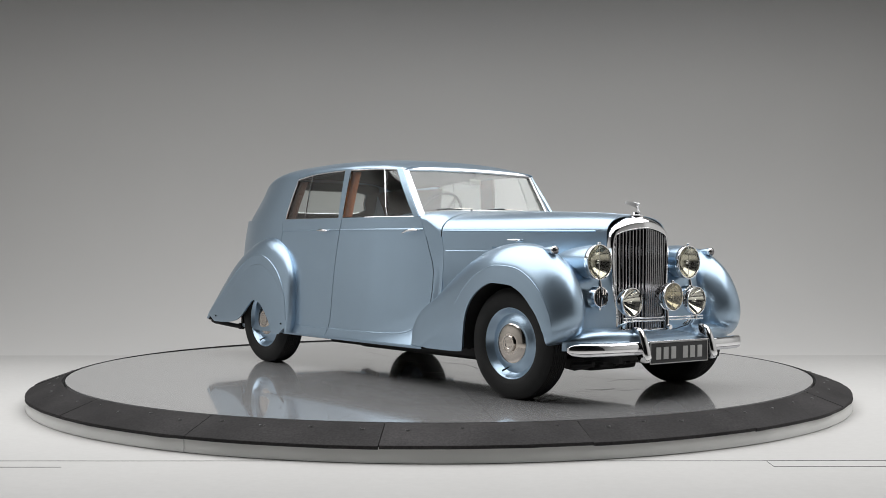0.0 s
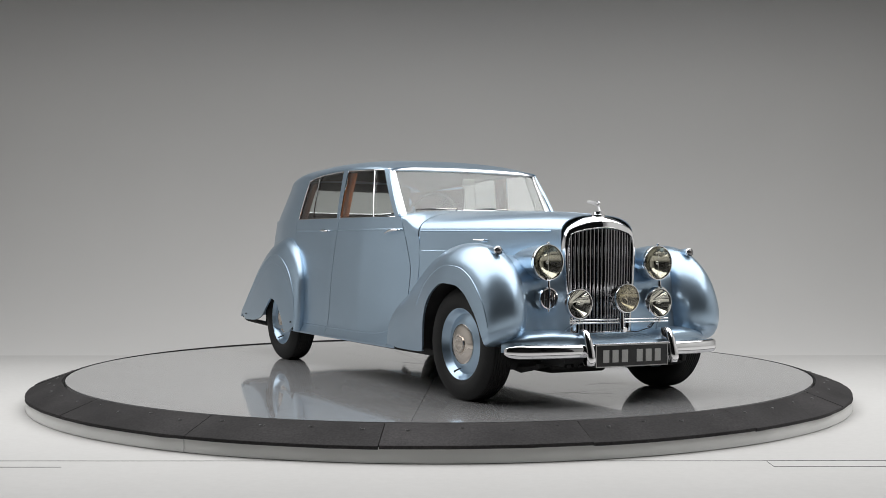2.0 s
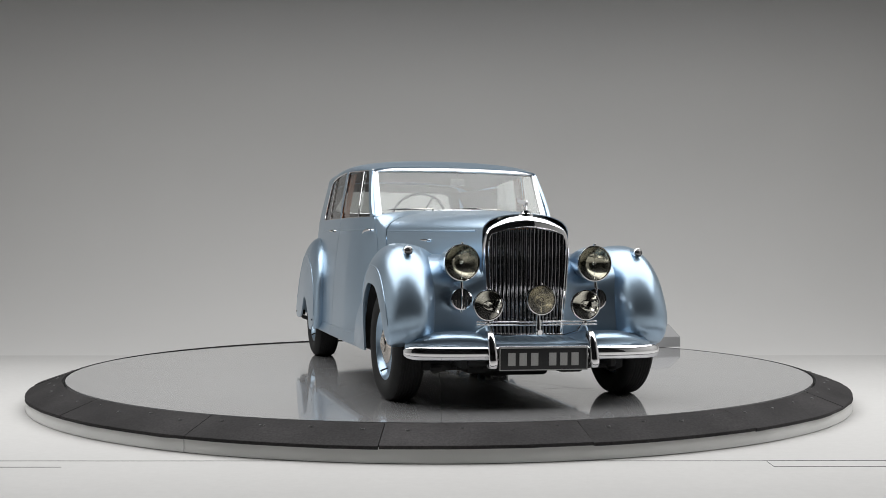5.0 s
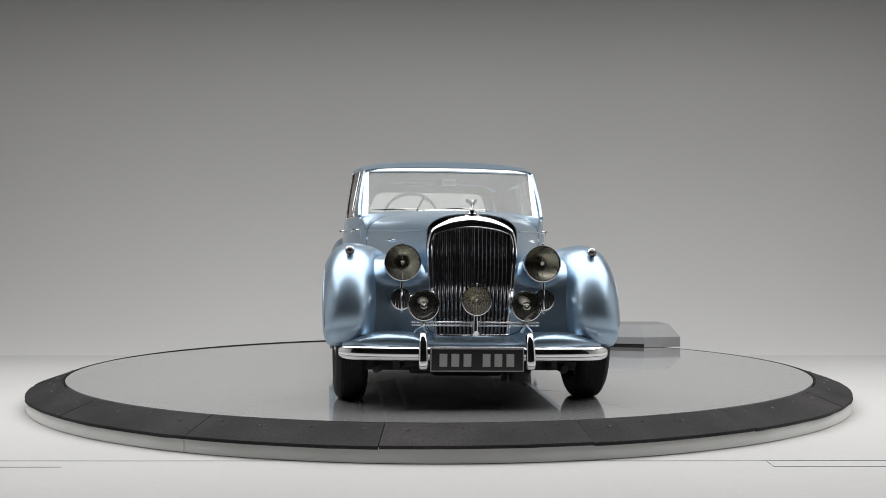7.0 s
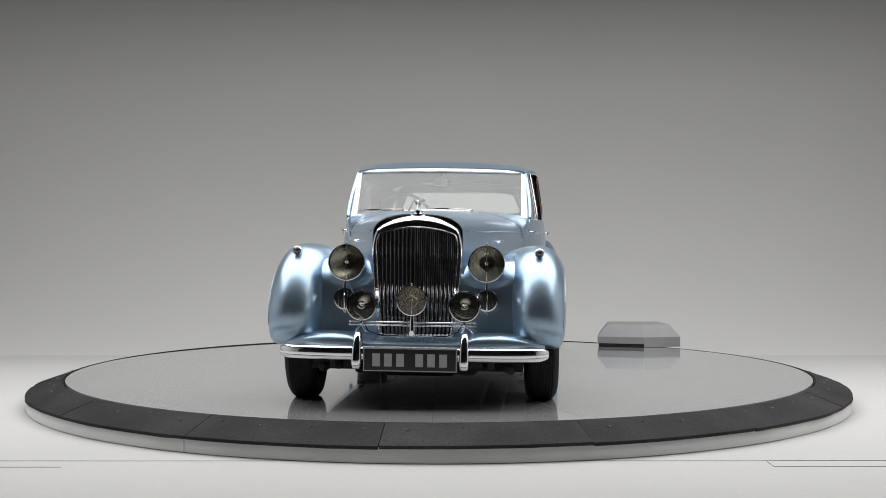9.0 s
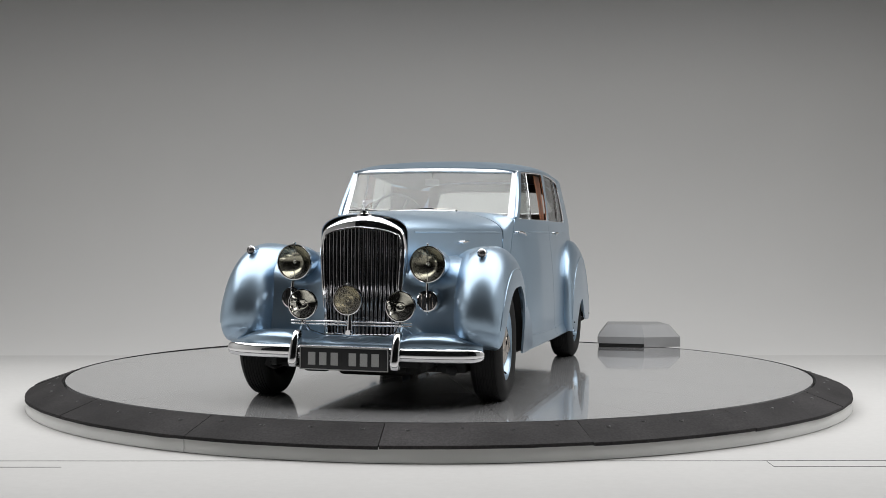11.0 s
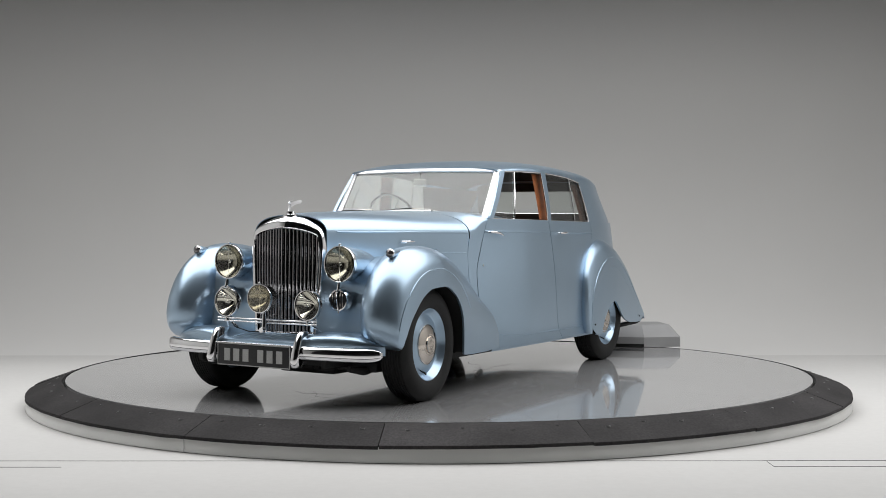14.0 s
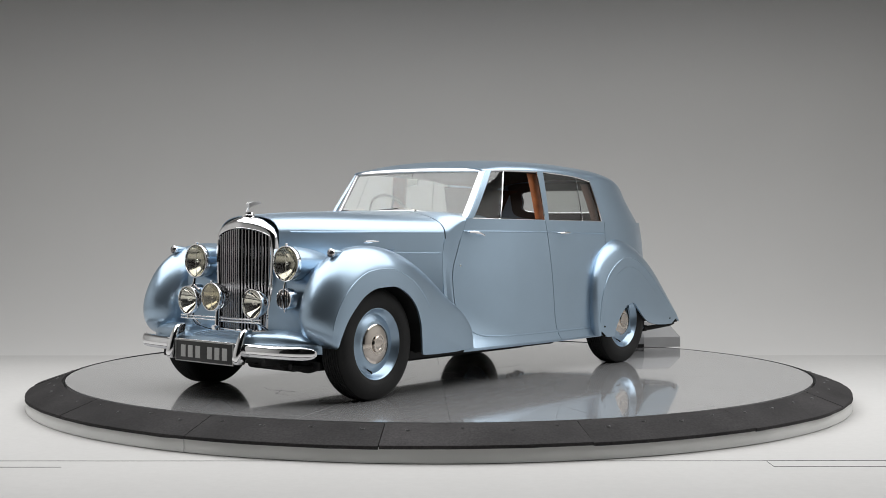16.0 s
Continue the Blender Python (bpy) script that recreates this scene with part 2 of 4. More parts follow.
def turntable():
    base = tagged(new("turntable_surround"), "round off-white turntable plinth with black rubber matting rim", "turntable")
    # skirt
    n = 180
    prof = [(R_RING - 0.06, Z_RING - 0.017), (R_RING - 0.012, Z_RING - 0.017), (R_RING - 0.008, Z_RING - 0.022), (R_RING - 0.004, FLOOR_Z + 0.004), (R_RING - 0.06, FLOOR_Z + 0.002)]
    bm = lathe([(z, r) for r, z in prof], n, axis="z")
    part("skirt", bm, SKIRT, base, "off-white painted skirt")
    part("skirt_joint", box((0.0012, 0.004, 0.078), (-1.4300, -2.7375, -0.138), rot=Matrix.Rotation(-0.48, 3, "Z")), BOXPAINT, base, "grey joint in the skirt", smooth=False)
    # matting plates, each a wedge with a ragged outer edge
    cuts = [-152.5, -139.8, -117.5, -96.05, -74.35, -53.4, -31.0, -9.0]
    cuts = cuts + [a for a in np.linspace(13, 187.5, 9)]
    for i, a0 in enumerate(cuts):
        a1 = cuts[i + 1] if i + 1 < len(cuts) else cuts[0] + 360
        gap = 0.05
        rows_t, k = [], 16
        for j in range(k + 1):
            a = radians(a0 + gap + (a1 - a0 - 2 * gap) * j / k)
            ragged = 0.006 * noise.noise((a * 14, i * 3.1, 0)) + 0.004 * noise.noise((a * 50, i, 1))
            tilt = 0.006 * noise.noise((i * 7.7, 0.3, a * 2))
            ri, ro = R_DISC + 0.018, R_RING - 0.001 + ragged
            zi, zo = -0.003 + tilt * 0.3 + 0.013 * max(0.0, math.sin(a)) * (0.6 - 0.45 * math.cos(a)), Z_RING + tilt
            ring = [(ri, zi), (ri + 0.006, zi + 0.003), (ro - 0.012, zo + 0.002), (ro, zo - 0.004), (ro + 0.002, zo - 0.021 - 0.6 * abs(ragged)), (ro - 0.012, zo - 0.025), (ri, zi - 0.03)]
            rows_t.append([(r * math.cos(a), r * math.sin(a), z) for r, z in ring])
        plate = part("matting_plate", capped(rows_t), MAT, base, smooth=True, sharp=30)
        # screw heads
        count = max(2, round((a1 - a0) / 5.6))
        for j in range(count):
            a = radians(a0 + (a1 - a0) * (j + 0.5) / count + 0.5 * math.sin(i * 2.1 + j))
            r = R_DISC + 0.085 + 0.02 * math.sin(i * 5.0 + j * 3)
            z = -0.004 + (Z_RING + 0.004) * (r - R_DISC) / (R_RING - R_DISC)
            head = lathe([(0.001, 0.0), (0.001, 0.012), (0.003, 0.015), (-0.006, 0.018)], 14, (0, 0, 0), "z")
            bmesh.ops.transform(head, verts=head.verts, matrix=Matrix.Translation((r * math.cos(a), r * math.sin(a), z + 0.006)))
            part("screw_head", head, SCREW, plate)
    part("gap_rim", lathe([(-0.03, R_DISC + 0.0025), (-0.012, R_DISC + 0.019)], n, axis="z"), BLACK, base, "black gap round the disc")

    disc = tagged(new("turntable_disc"), "round glossy grey turntable disc under the car", "turntable")
    part("disc_core", lathe([(-0.03, 0.0), (-0.03, R_DISC - 0.004), (-0.004, R_DISC - 0.004), (-0.004, 0.0)], 240, axis="z"), SEAM, disc, "dark core under the panels")
    # wedge panels with hairline joints, and a round hub plate
    for i in range(20):
        a0, a1 = radians(-50 + 18 * i), radians(-50 + 18 * (i + 1))
        g = 0.0012 + 0.0007 * math.sin(i * 2.3)
        top = []
        for r, n in ((0.30, 3), (R_DISC - 0.004, 24)):
            half = math.asin(g / r)
            ring = [(r * math.cos(a), r * math.sin(a)) for a in np.linspace(a0 + half, a1 - half, n)]
            top += ring if r < 1 else list(reversed(ring))
        bm = bmesh.new()
        bm.faces.new([bm.verts.new((x, y, 0.0)) for x, y in top])
        up = bm.verts[:]
        rim = [bm.verts.new((x * 1.0008, y * 1.0008, -0.02)) for x, y in top]
        for j in range(len(up)):
            k = (j + 1) % len(up)
            bm.faces.new((up[j], up[k], rim[k], rim[j]))
        part("floor_panel", bm, DISC, disc, smooth=False)
    for run in ([(0.24, 0.20), (0.05, 0.30), (-0.14, 0.36), (-0.30, 0.31), (-0.48, 0.36), (-0.65, 0.32)], [(1.70, -0.18), (1.78, -0.05), (1.76, 0.05), (1.88, 0.12), (1.90, 0.26)],
                [(1.66, -0.05), (1.76, 0.05), (1.74, 0.16)], [(1.50, 0.70), (1.42, 0.52), (1.46, 0.36)], [(-0.37, 0.19), (-0.45, 0.02), (-0.60, -0.05)]):
        bm = bmesh.new()
        for (xa, ya), (xb, yb) in zip(run, run[1:]):
            v = Vector((xb - xa, yb - ya, 0))
            box((v.length * 1.02, 0.0022, 0.0008), ((xa + xb) / 2, (ya + yb) / 2, 0.0002), 0, bm, Matrix.Rotation(math.atan2(v.y, v.x), 3, "Z"))
        part("crack", bm, SEAM, disc, "fine dark crack in the paint", smooth=False)
    part("hub_plate", lathe([(-0.02, 0.298), (0.0, 0.2975), (0.0, 0.0)], 48, axis="z"), DISC, disc, smooth=False)
    return disc


DISC_TABLE = turntable()


def drive_cover():
    """The grey cover over the table's edge at the back."""
    ob = tagged(new("drive_cover"), "low grey faceted cover box at the turntable's edge", "box")
    b = [(1.51, 1.95), (1.935, 1.83), (2.295, 1.925), (2.26, 2.45), (1.60, 2.5)]
    c = Vector((1.90, 2.12))

    def lvl(z, k):
        return [(c.x + (x - c.x) * k, c.y + (y - c.y) * k, z) for x, y in b]

    part("cover", capped([lvl(0.035, 1.0), lvl(0.098, 1.0), lvl(0.205, 0.77), lvl(0.212, 0.74)]), BOXPAINT, ob, smooth=False)
    # black block in place of the shade in the slot below the cover
    part("gap", capped([lvl(0.004, 0.97), lvl(0.037, 0.97)]), BLACK, ob, "black block standing in for the shade under the cover", smooth=False)
    part("leg", capped([[(x, y, z) for x, y in ((1.935, 1.83), (2.295, 1.925), (2.278, 2.2), (1.93, 2.1))] for z in (0.003, 0.035)]), BOXPAINT, ob, smooth=False)


drive_cover()

# ---- car ----
CAR = tagged(new("vintage_saloon_car"), "light blue metallic vintage saloon car with chrome radiator", "car")
LEAN = Matrix.Rotation(-0.0114, 4, "X")


def cpart(name, bm, mat, parent=None, label="", smooth=True, sharp=40):
    """A part of the sprung body, which leans a little."""
    bmesh.ops.transform(bm, verts=bm.verts, matrix=LEAN)
    return part(name, bm, mat, parent or CAR, label, smooth, sharp)


X_TAIL = -2.36
# half-width at the belt, along the car
belt_w = spline([-1.2, -0.6, -0.2, 0.2, 0.5, 0.65, 0.8, 0.95], [0.782, 0.780, 0.770, 0.742, 0.693, 0.655, 0.611, 0.566])
low_w = spline([-1.2, -0.4, 0.3, 0.75, 0.95], [0.852, 0.852, 0.848, 0.838, 0.82])


def plan_w(x, x_tail, n=2.2, x0=-1.2, width=belt_w):
    """Half-width with the tail rounded in plan."""
    if x >= x0:
        return width(x)
    u = min((x0 - x) / (x0 - x_tail), 1.0)
    return width(x0) * (1 - u**n) ** (1 / n)


side_g = spline([0.24, 0.5, 0.75, 0.95, 1.08, 1.18], [0.66, 0.66, 0.53, 0.31, 0.12, 0.0])
tail_x = spline([0.25, 0.5, 0.8, 1.0, 1.18], [-2.42, -2.47, -2.47, -2.46, -2.41])


def S(x, z, n=2.2):
    """Half-width of the lower body at x and height z."""
    g = side_g(z) ** (1 + 1.5 * min(max((x - 0.15) / 0.6, 0.0), 1.0))
    top = 0.34 + 0.26 * min(max((x - 0.05) / 0.7, 0.0), 1.0) ** 1.6
    u = min(max((z - 0.255) / (top - 0.255), 0.0), 1.0)
    g = g + (1 - g) * (1 - u) ** 2
    return plan_w(x, tail_x(z), n) * (1 - g) + plan_w(x, tail_x(z), n, width=low_w) * g


BELT = 1.175
roof_z = spline([-2.34, -2.2, -2.0, -1.8, -1.6, -1.4, -1.2, -0.8, -0.3, 0.1, 0.3, 0.42], [1.176, 1.212, 1.332, 1.472, 1.570, 1.622, 1.643, 1.656, 1.648, 1.620, 1.576, 1.545])
ROOF_N = 2.25
# top of the side windows, which runs on round the back
rail_z = spline([-1.05, -0.95, -0.7, -0.3, 0.1, 0.4], [1.485, 1.505, 1.533, 1.545, 1.54, 1.525])


tumble = spline([-2.34, -1.8, -1.45, -1.1, -0.3, 0.0, 0.3, 0.5], [0.22, 0.165, 0.10, 0.064, 0.062, 0.085, 0.122, 0.128])


def rail(x):
    return rail_z(x) if x > -0.95 else BELT + 0.70 * (roof_z(x) - BELT)


def shell(x, phi, inset=0.0):
    """A point of the upper body: phi 0 at the belt, 45 at the rail, 90 on the ridge."""
    w = max(plan_w(x, -2.34) - inset, 0.0)
    zr, top = rail(x) - inset * 0.3, roof_z(x) - inset
    if phi <= 45:
        t = phi / 45
        return (x, w * (1 - tumble(x) * t**1.3), BELT + (zr - BELT) * t)
    a = radians((phi - 45) * 2)
    c, s = max(math.cos(a), 0.0), max(math.sin(a), 0.0)
    return (x, w * (1 - tumble(x)) * c ** (2 / ROOF_N), zr + max(top - zr, 0.001) * s ** (2 / ROOF_N))


def phi_at(x, z):
    zr = rail(x)
    if z <= zr:
        return 45 * max(z - BELT, 0.0) / max(zr - BELT, 0.001)
    f = min((z - zr) / max(roof_z(x) - zr, 0.001), 1.0)
    return 45 + math.degrees(math.asin(f ** (ROOF_N / 2))) / 2


def half_width(x, z):
    """Half-width of the upper body at x and height z."""
    return shell(x, phi_at(x, z))[1] if z < roof_z(x) else 0.0


def tail_point(y, z, inset=0.0):
    """The place on the rounded back at a width and a height."""
    lo, hi = -2.335, -1.25
    for _ in range(30):
        mid = (lo + hi) / 2
        lo, hi = (lo, mid) if half_width(mid, z) > abs(y) else (mid, hi)
    return ((lo + hi) / 2 + inset, y, z)


RW_Z, RW_H, RW_W = 1.368, 0.100, 0.535


def rear_window_loop(grow, k=72):
    """Outline of the rear window as (y, z): a rounded shape, wider at its foot."""
    pts = []
    for a in np.linspace(0, 2 * math.pi, k + 1)[:-1]:
        c, q = math.cos(a), math.sin(a)
        v = math.copysign(abs(q) ** 0.3, q)
        pts.append(((RW_W + grow - 0.045 * v) * math.copysign(abs(c) ** 0.3, c), RW_Z + (RW_H + grow) * v))
    return pts


def in_rear_window(p, grow):
    v = (p.z - RW_Z) / (RW_H + grow)
    return abs(v) < 1 and (abs(p.y) / (RW_W + grow - 0.045 * v)) ** 6.6 + abs(v) ** 6.6 < 1


# the slanting ends of the window band
def edge(xa, xb):
    """A slanting edge from the belt to the rail: x by height."""
    return lambda z: xa + (xb - xa) * (z - BELT) / 0.35


A_FRONT, A_BACK = edge(0.572, 0.322), edge(0.528, 0.268)
B_FRONT, B_BACK = edge(-0.278, -0.238), edge(-0.325, -0.308)
C_EDGE = edge(-1.105, -0.975)


def flip(rows, sgn):
    return [[(x, y * sgn, z) for x, y, z in r] for r in rows]


def patch(front, back, sgn, zlo=BELT, top=None, nz=14, nx=8, inset=0.0):
    rows = []
    for j in range(nz + 1):
        row = []
        for i in range(nx + 1):
            xm = front(1.5) + (back(1.5) - front(1.5)) * i / nx
            zt = (top or rail_z)(xm)
            z = zlo + (zt - zlo) * j / nz
            x = front(z) + (back(z) - front(z)) * i / nx
            row.append(shell(x, phi_at(x, z), inset))
        rows.append(row)
    return flip(rows, sgn)


def lower_panel(xf, xr, z0, z1, sgn, nz=26, nx=24, off=0.0, n=2.2):
    rows = []
    for j in range(nz + 1):
        z = z0 + (z1 - z0) * j / nz
        a, b = xf(z), xr(z)
        rows.append([(a + (b - a) * i / nx, sgn * (S(a + (b - a) * i / nx, z, n) + off), z) for i in range(nx + 1)])
    return rows


door_front = spline([0.24, 0.40, 0.49, 0.61, 0.77, 0.96, 1.12, 1.175], [0.745, 0.735, 0.735, 0.745, 0.735, 0.665, 0.602, 0.585])
door_mid = spline([0.24, 0.28, 0.44, 0.79, 1.13, 1.175], [-0.41, -0.395, -0.345, -0.315, -0.285, -0.275])
door_rear = spline([0.24, 0.6, 0.9, 1.0, 1.175], [-1.00, -1.00, -1.10, -1.13, -1.135])
G = 0.0028
# the joint between bonnet and scuttle
cut_x = spline([0.24, 0.55, 0.7, 0.91, 1.08, 1.2], [0.85, 0.835, 0.825, 0.80, 0.765, 0.762])


DOORS = {}


def body():
    # tub behind the doors, closing the gaps; its black stands in for their shade
    for sg_ in (1, -1):
        rows = [[(x, S(x, z) - 0.02, z) for x in np.linspace(0.80 if z < 1.0 else 0.56, -1.25, 26)] for z in np.linspace(0.245, 1.17, 16)]
        solid(cpart("door_shut", grid(flip(rows, sg_)), BLACK, None, "black sheet standing in for the shade in the door gaps"), 0.006)
    # tail: both quarters in one sheet round the back
    rows = []
    for z in np.linspace(0.25, BELT, 22):
        a, b = door_rear(z) - G, tail_x(z)
        xs = [a + (b - a) * (1 - (1 - u) ** 2.2) for u in np.linspace(0, 1, 40)]
        half = [(x, S(x, z), z) for x in xs]
        rows.append(half + [(x, -y, z_) for x, y, z_ in reversed(half[:-1])])
    solid(cpart("tail_panel", grid(rows), PAINT), 0.006)
    for s in (1, -1):
        d1 = solid(cpart("front_door", grid(lower_panel(lambda z: door_front(z) - G, lambda z: door_mid(z) + G, 0.262, BELT, s)), PAINT), 0.008)
        d2 = solid(cpart("rear_door", grid(lower_panel(lambda z: door_mid(z) - G, lambda z: door_rear(z) + G, 0.258, BELT, s)), PAINT), 0.008)
        solid(cpart("scuttle_side", grid(lower_panel(lambda z: cut_x(z) - G, lambda z: door_front(z) + G, 0.262, 1.03, s, nx=8)), PAINT), 0.008)
        DOORS[s, 0], DOORS[s, 1] = d1, d2
        # sill under the doors
        rows = [[(x, s * (S(x, 0.262) + dy), z) for x in np.linspace(0.80, -1.02, 24)] for dy, z in ((-0.002, 0.268), (0.002, 0.258), (-0.004, 0.245), (-0.05, 0.238))]
        cpart("sill", grid(rows), PAINT)
        seam = [(0.694, 0.266), (0.697, 0.33), (0.712, 0.40), (0.735, 0.47), (0.742, 0.56)]
        cpart("wing_seam", tube([(x, s * (S(x, z) + 0.0045), z) for x, z in seam], 0.0028, 6), SEAM, d1)
        crease = spline([-0.9, 0.2, 0.42, 0.56, 0.65, 0.715], [0.322, 0.322, 0.328, 0.345, 0.385, 0.47])
        for door, xa, xb in ((d1, 0.715, -0.38), (d2, -0.395, -0.90)):
            cpart("door_crease", tube([(x, s * (S(x, crease(x)) - 0.001), crease(x)) for x in np.linspace(xa, xb, 26)], 0.009, 8), PAINT, door)
        # belt moulding, a bright half-round
        for door, a, b in ((d1, lambda z: door_front(z) - 0.006, lambda z: door_mid(z) + 0.006), (d2, lambda z: door_mid(z) - 0.006, lambda z: door_rear(z) + 0.006)):
            z = 1.083
            cpart("belt_moulding", tube([(x, s * (S(x, z) + 0.001), z) for x in np.linspace(a(z), b(z), 20)], 0.0075, 8), PAINT, door)
    # roof with rear window opening
    xs = list(np.linspace(0.350, -0.97, 38)) + list(np.linspace(-0.975, -1.105, 14)) + list(np.linspace(-1.11, -1.15, 3)) + [-1.15 + (X_TAIL + 0.022 + 1.15) * (1 - (1 - u) ** 1.6) for u in np.linspace(0, 1, 46)[1:]]
    rows = []

    def low_phi(x):
        return 45 * min(max((x + 1.105) / 0.13, 0.0), 1.0)

    for x in xs:
        p0 = low_phi(x)
        half = [shell(x, p0 + (90 - p0) * u) for u in np.linspace(0, 1, 40)]
        rows.append([(a, -b, c) for a, b, c in half] + [p for p in reversed(half[:-1])])
    bm = grid(rows)
    gone = [f for f in bm.faces if f.calc_center_median().x < -1.3 and in_rear_window(f.calc_center_median(), 0.012)]
    bmesh.ops.delete(bm, geom=gone, context="FACES")
    roof = solid(cpart("roof", bm, PAINT), 0.006)

    for inset, mat, nm in ((-0.004, PAINT, "rear_window_panel"), (0.014, LINING, "rear_window_trim")):
        rows = [[tail_point(y, z, inset) for y, z in rear_window_loop(g)] for g in (0.0, 0.012, 0.03, 0.05, 0.065)]
        cpart(nm, grid(rows, close_v=True), mat, roof)
    cpart("rear_window_bead", tube([tail_point(y, z, -0.006) for y, z in rear_window_loop(0.0)] + [tail_point(*rear_window_loop(0.0)[0], -0.006)], 0.006, 6), CHROME, roof, "thin chrome bead")
    # headlining
    rows = []
    for x in np.linspace(0.30, -1.57, 30):
        p0 = phi_at(x, rail_z(x)) if x > -0.95 else 45
        half = [shell(x, p0 + (90 - p0) * u, 0.03) for u in np.linspace(0, 1, 16)]
        rows.append([(a, -b, c) for a, b, c in half] + [p for p in reversed(half[:-1])])
    cpart("headlining", grid(rows), LINING)
    for s in (1, -1):
        rows = []
        for j in range(13):
            z = BELT + (1.49 - BELT) * j / 12
            rows.append([shell(x, phi_at(x, z), 0.038) for x in np.linspace(C_EDGE(z) + 0.10, -1.7, 12)])
        cpart("quarter_trim", grid(flip(rows, s)), LEATHER, None, "brown quarter trim inside")
        solid(cpart("windscreen_pillar", grid(patch(A_FRONT, A_BACK, s)), PAINT), 0.02)
        solid(cpart("centre_pillar", grid(patch(B_FRONT, B_BACK, s)), PAINT), 0.008)
        cpart("pillar_trim", grid(patch(edge(-0.215, -0.17), edge(-0.39, -0.37), s, inset=0.045, nx=4)), WOOD, None, "reddish-brown pillar trim inside")
        # glass and its bright frames
        for name, fr, bk, bars in (("front_side_window", A_BACK, B_FRONT, (0.25, 0.13)), ("rear_side_window", B_BACK, C_EDGE, (-0.81, -0.775))):
            open_side = name.startswith("front") and s > 0
            pane = solid(cpart(name, grid(patch(fr, edge(bars[0], bars[1]) if open_side else bk, s, inset=0.012, nx=16)), GLASS, None, "clear side glass"), 0.004)
            pane.visible_shadow = False
            loop = [p for p in patch(fr, bk, s, inset=0.003, nx=16)[0]] + [r[-1] for r in patch(fr, bk, s, inset=0.003, nx=16)][1:]
            loop += list(reversed(patch(fr, bk, s, inset=0.003, nx=16)[-1]))[1:] + list(reversed([r[0] for r in patch(fr, bk, s, inset=0.003, nx=16)]))[1:]
            cpart("window_frame", tube(loop, 0.0065, 8), CHROME, pane, "chrome window frame")
            for xa, xb in (bars,):
                col = []
                for u in np.linspace(0, 1, 10):
                    x = xa + (xb - xa) * u
                    col.append(shell(x, 45 * u, 0.004))
                cpart("quarterlight_bar", tube(flip([col], s)[0], 0.0045, 8), CHROME, pane, "slim chrome divider")


body()


def windscreen():
    # corners of the glass and a slightly crowned lower edge
    def at(u, v):
        zb, zt = 1.184 + 0.05 * (1 - u * u), 1.522 + 0.010 * (1 - u * u)
        z = zb + (zt - zb) * v
        x = 0.555 - 0.225 * (z - 1.184) / 0.343 + 0.035 * (1 - u * u)
        return (x, u * (0.622 - 0.014 * v), z)

    rows = [[at(u, v) for u in np.linspace(-1, 1, 24)] for v in np.linspace(0, 1, 10)]
    pane = solid(cpart("windscreen", grid(rows), SCREEN_GLASS, None, "clear windscreen glass"), 0.005)
    pane.visible_shadow = False
    # flat bright frame round it
    n = 24
    loop = [(u, 0.0) for u in np.linspace(-1, 1, n)] + [(1, v) for v in np.linspace(0, 1, 12)[1:]] + [(u, 1.0) for u in np.linspace(1, -1, n)[1:]] + [(-1, v) for v in np.linspace(1, 0, 12)[1:-1]]
    rows = []
    for u, v in loop:
        p = Vector(at(u, v))
        out = Vector((0, 0, 0))
        if v <= 0:
            out += Vector((0.016, 0, -0.026))
        if v >= 1:
            out += Vector((-0.012, 0, 0.030 if abs(u) < 0.97 else 0.020))
        if abs(u) >= 1:
            out += Vector((-0.018, (0.056 - 0.020 * v) * u, 0))
        f = Vector((0.012, 0, 0.006))
        rows.append([p - out * 0.15 + f * 0.2, p + f, p + out * 0.6 + f, p + out, p + out - f * 1.6, p - f])
    seal = []
    for u, v in loop:
        p = Vector(at(u, v))
        out = Vector((0, 0.05 * u if abs(u) >= 1 else 0, -0.022 if v <= 0 else 0.026 if v >= 1 else 0))
        seal.append([p - out * 0.16 + Vector((-0.006, 0, -0.003)), p + out * 0.8 + Vector((-0.022, 0, -0.010))])
    solid(cpart("windscreen_seal", grid(seal, close_u=True), BLACK, pane, "black rubber seal"), 0.004)
    cpart("windscreen_frame", grid(rows, close_u=True, close_v=True), ALUMINIUM, pane, "bright polished windscreen frame", True, 18)


windscreen()

bonnet_y = spline([0.72, 0.95, 1.4, 1.8, 2.06], [0.631, 0.574, 0.466, 0.352, 0.271])
bonnet_top = spline([0.55, 0.8, 1.2, 1.74, 2.06], [1.235, 1.225, 1.212, 1.192, 1.168])


def bonnet_section(x, k=22, low=0.55, grow=0.0):
    y, zt, zs = bonnet_y(x) + grow, bonnet_top(x) + grow, 1.045
    fade = max(0.0, 1 - max(x - 0.78, 0.0) / 0.5) ** 2
    pts = []
    for z in np.linspace(low, zs, 10)[:-1]:
        flare = max(S(0.78, z) - S(0.78, zs), 0.0) * fade
        pts.append((x, y * (1 + 0.04 * (zs - z)) + flare, z))
    n = 2.5
    for a in np.linspace(0, 90, k):
        c, s = max(math.cos(radians(a)), 0), max(math.sin(radians(a)), 0)
        pts.append((x, y * c ** (2 / n), zs + (zt - zs) * s ** (2 / n)))
    return pts + [(px, -py, pz) for px, py, pz in reversed(pts[:-1])]


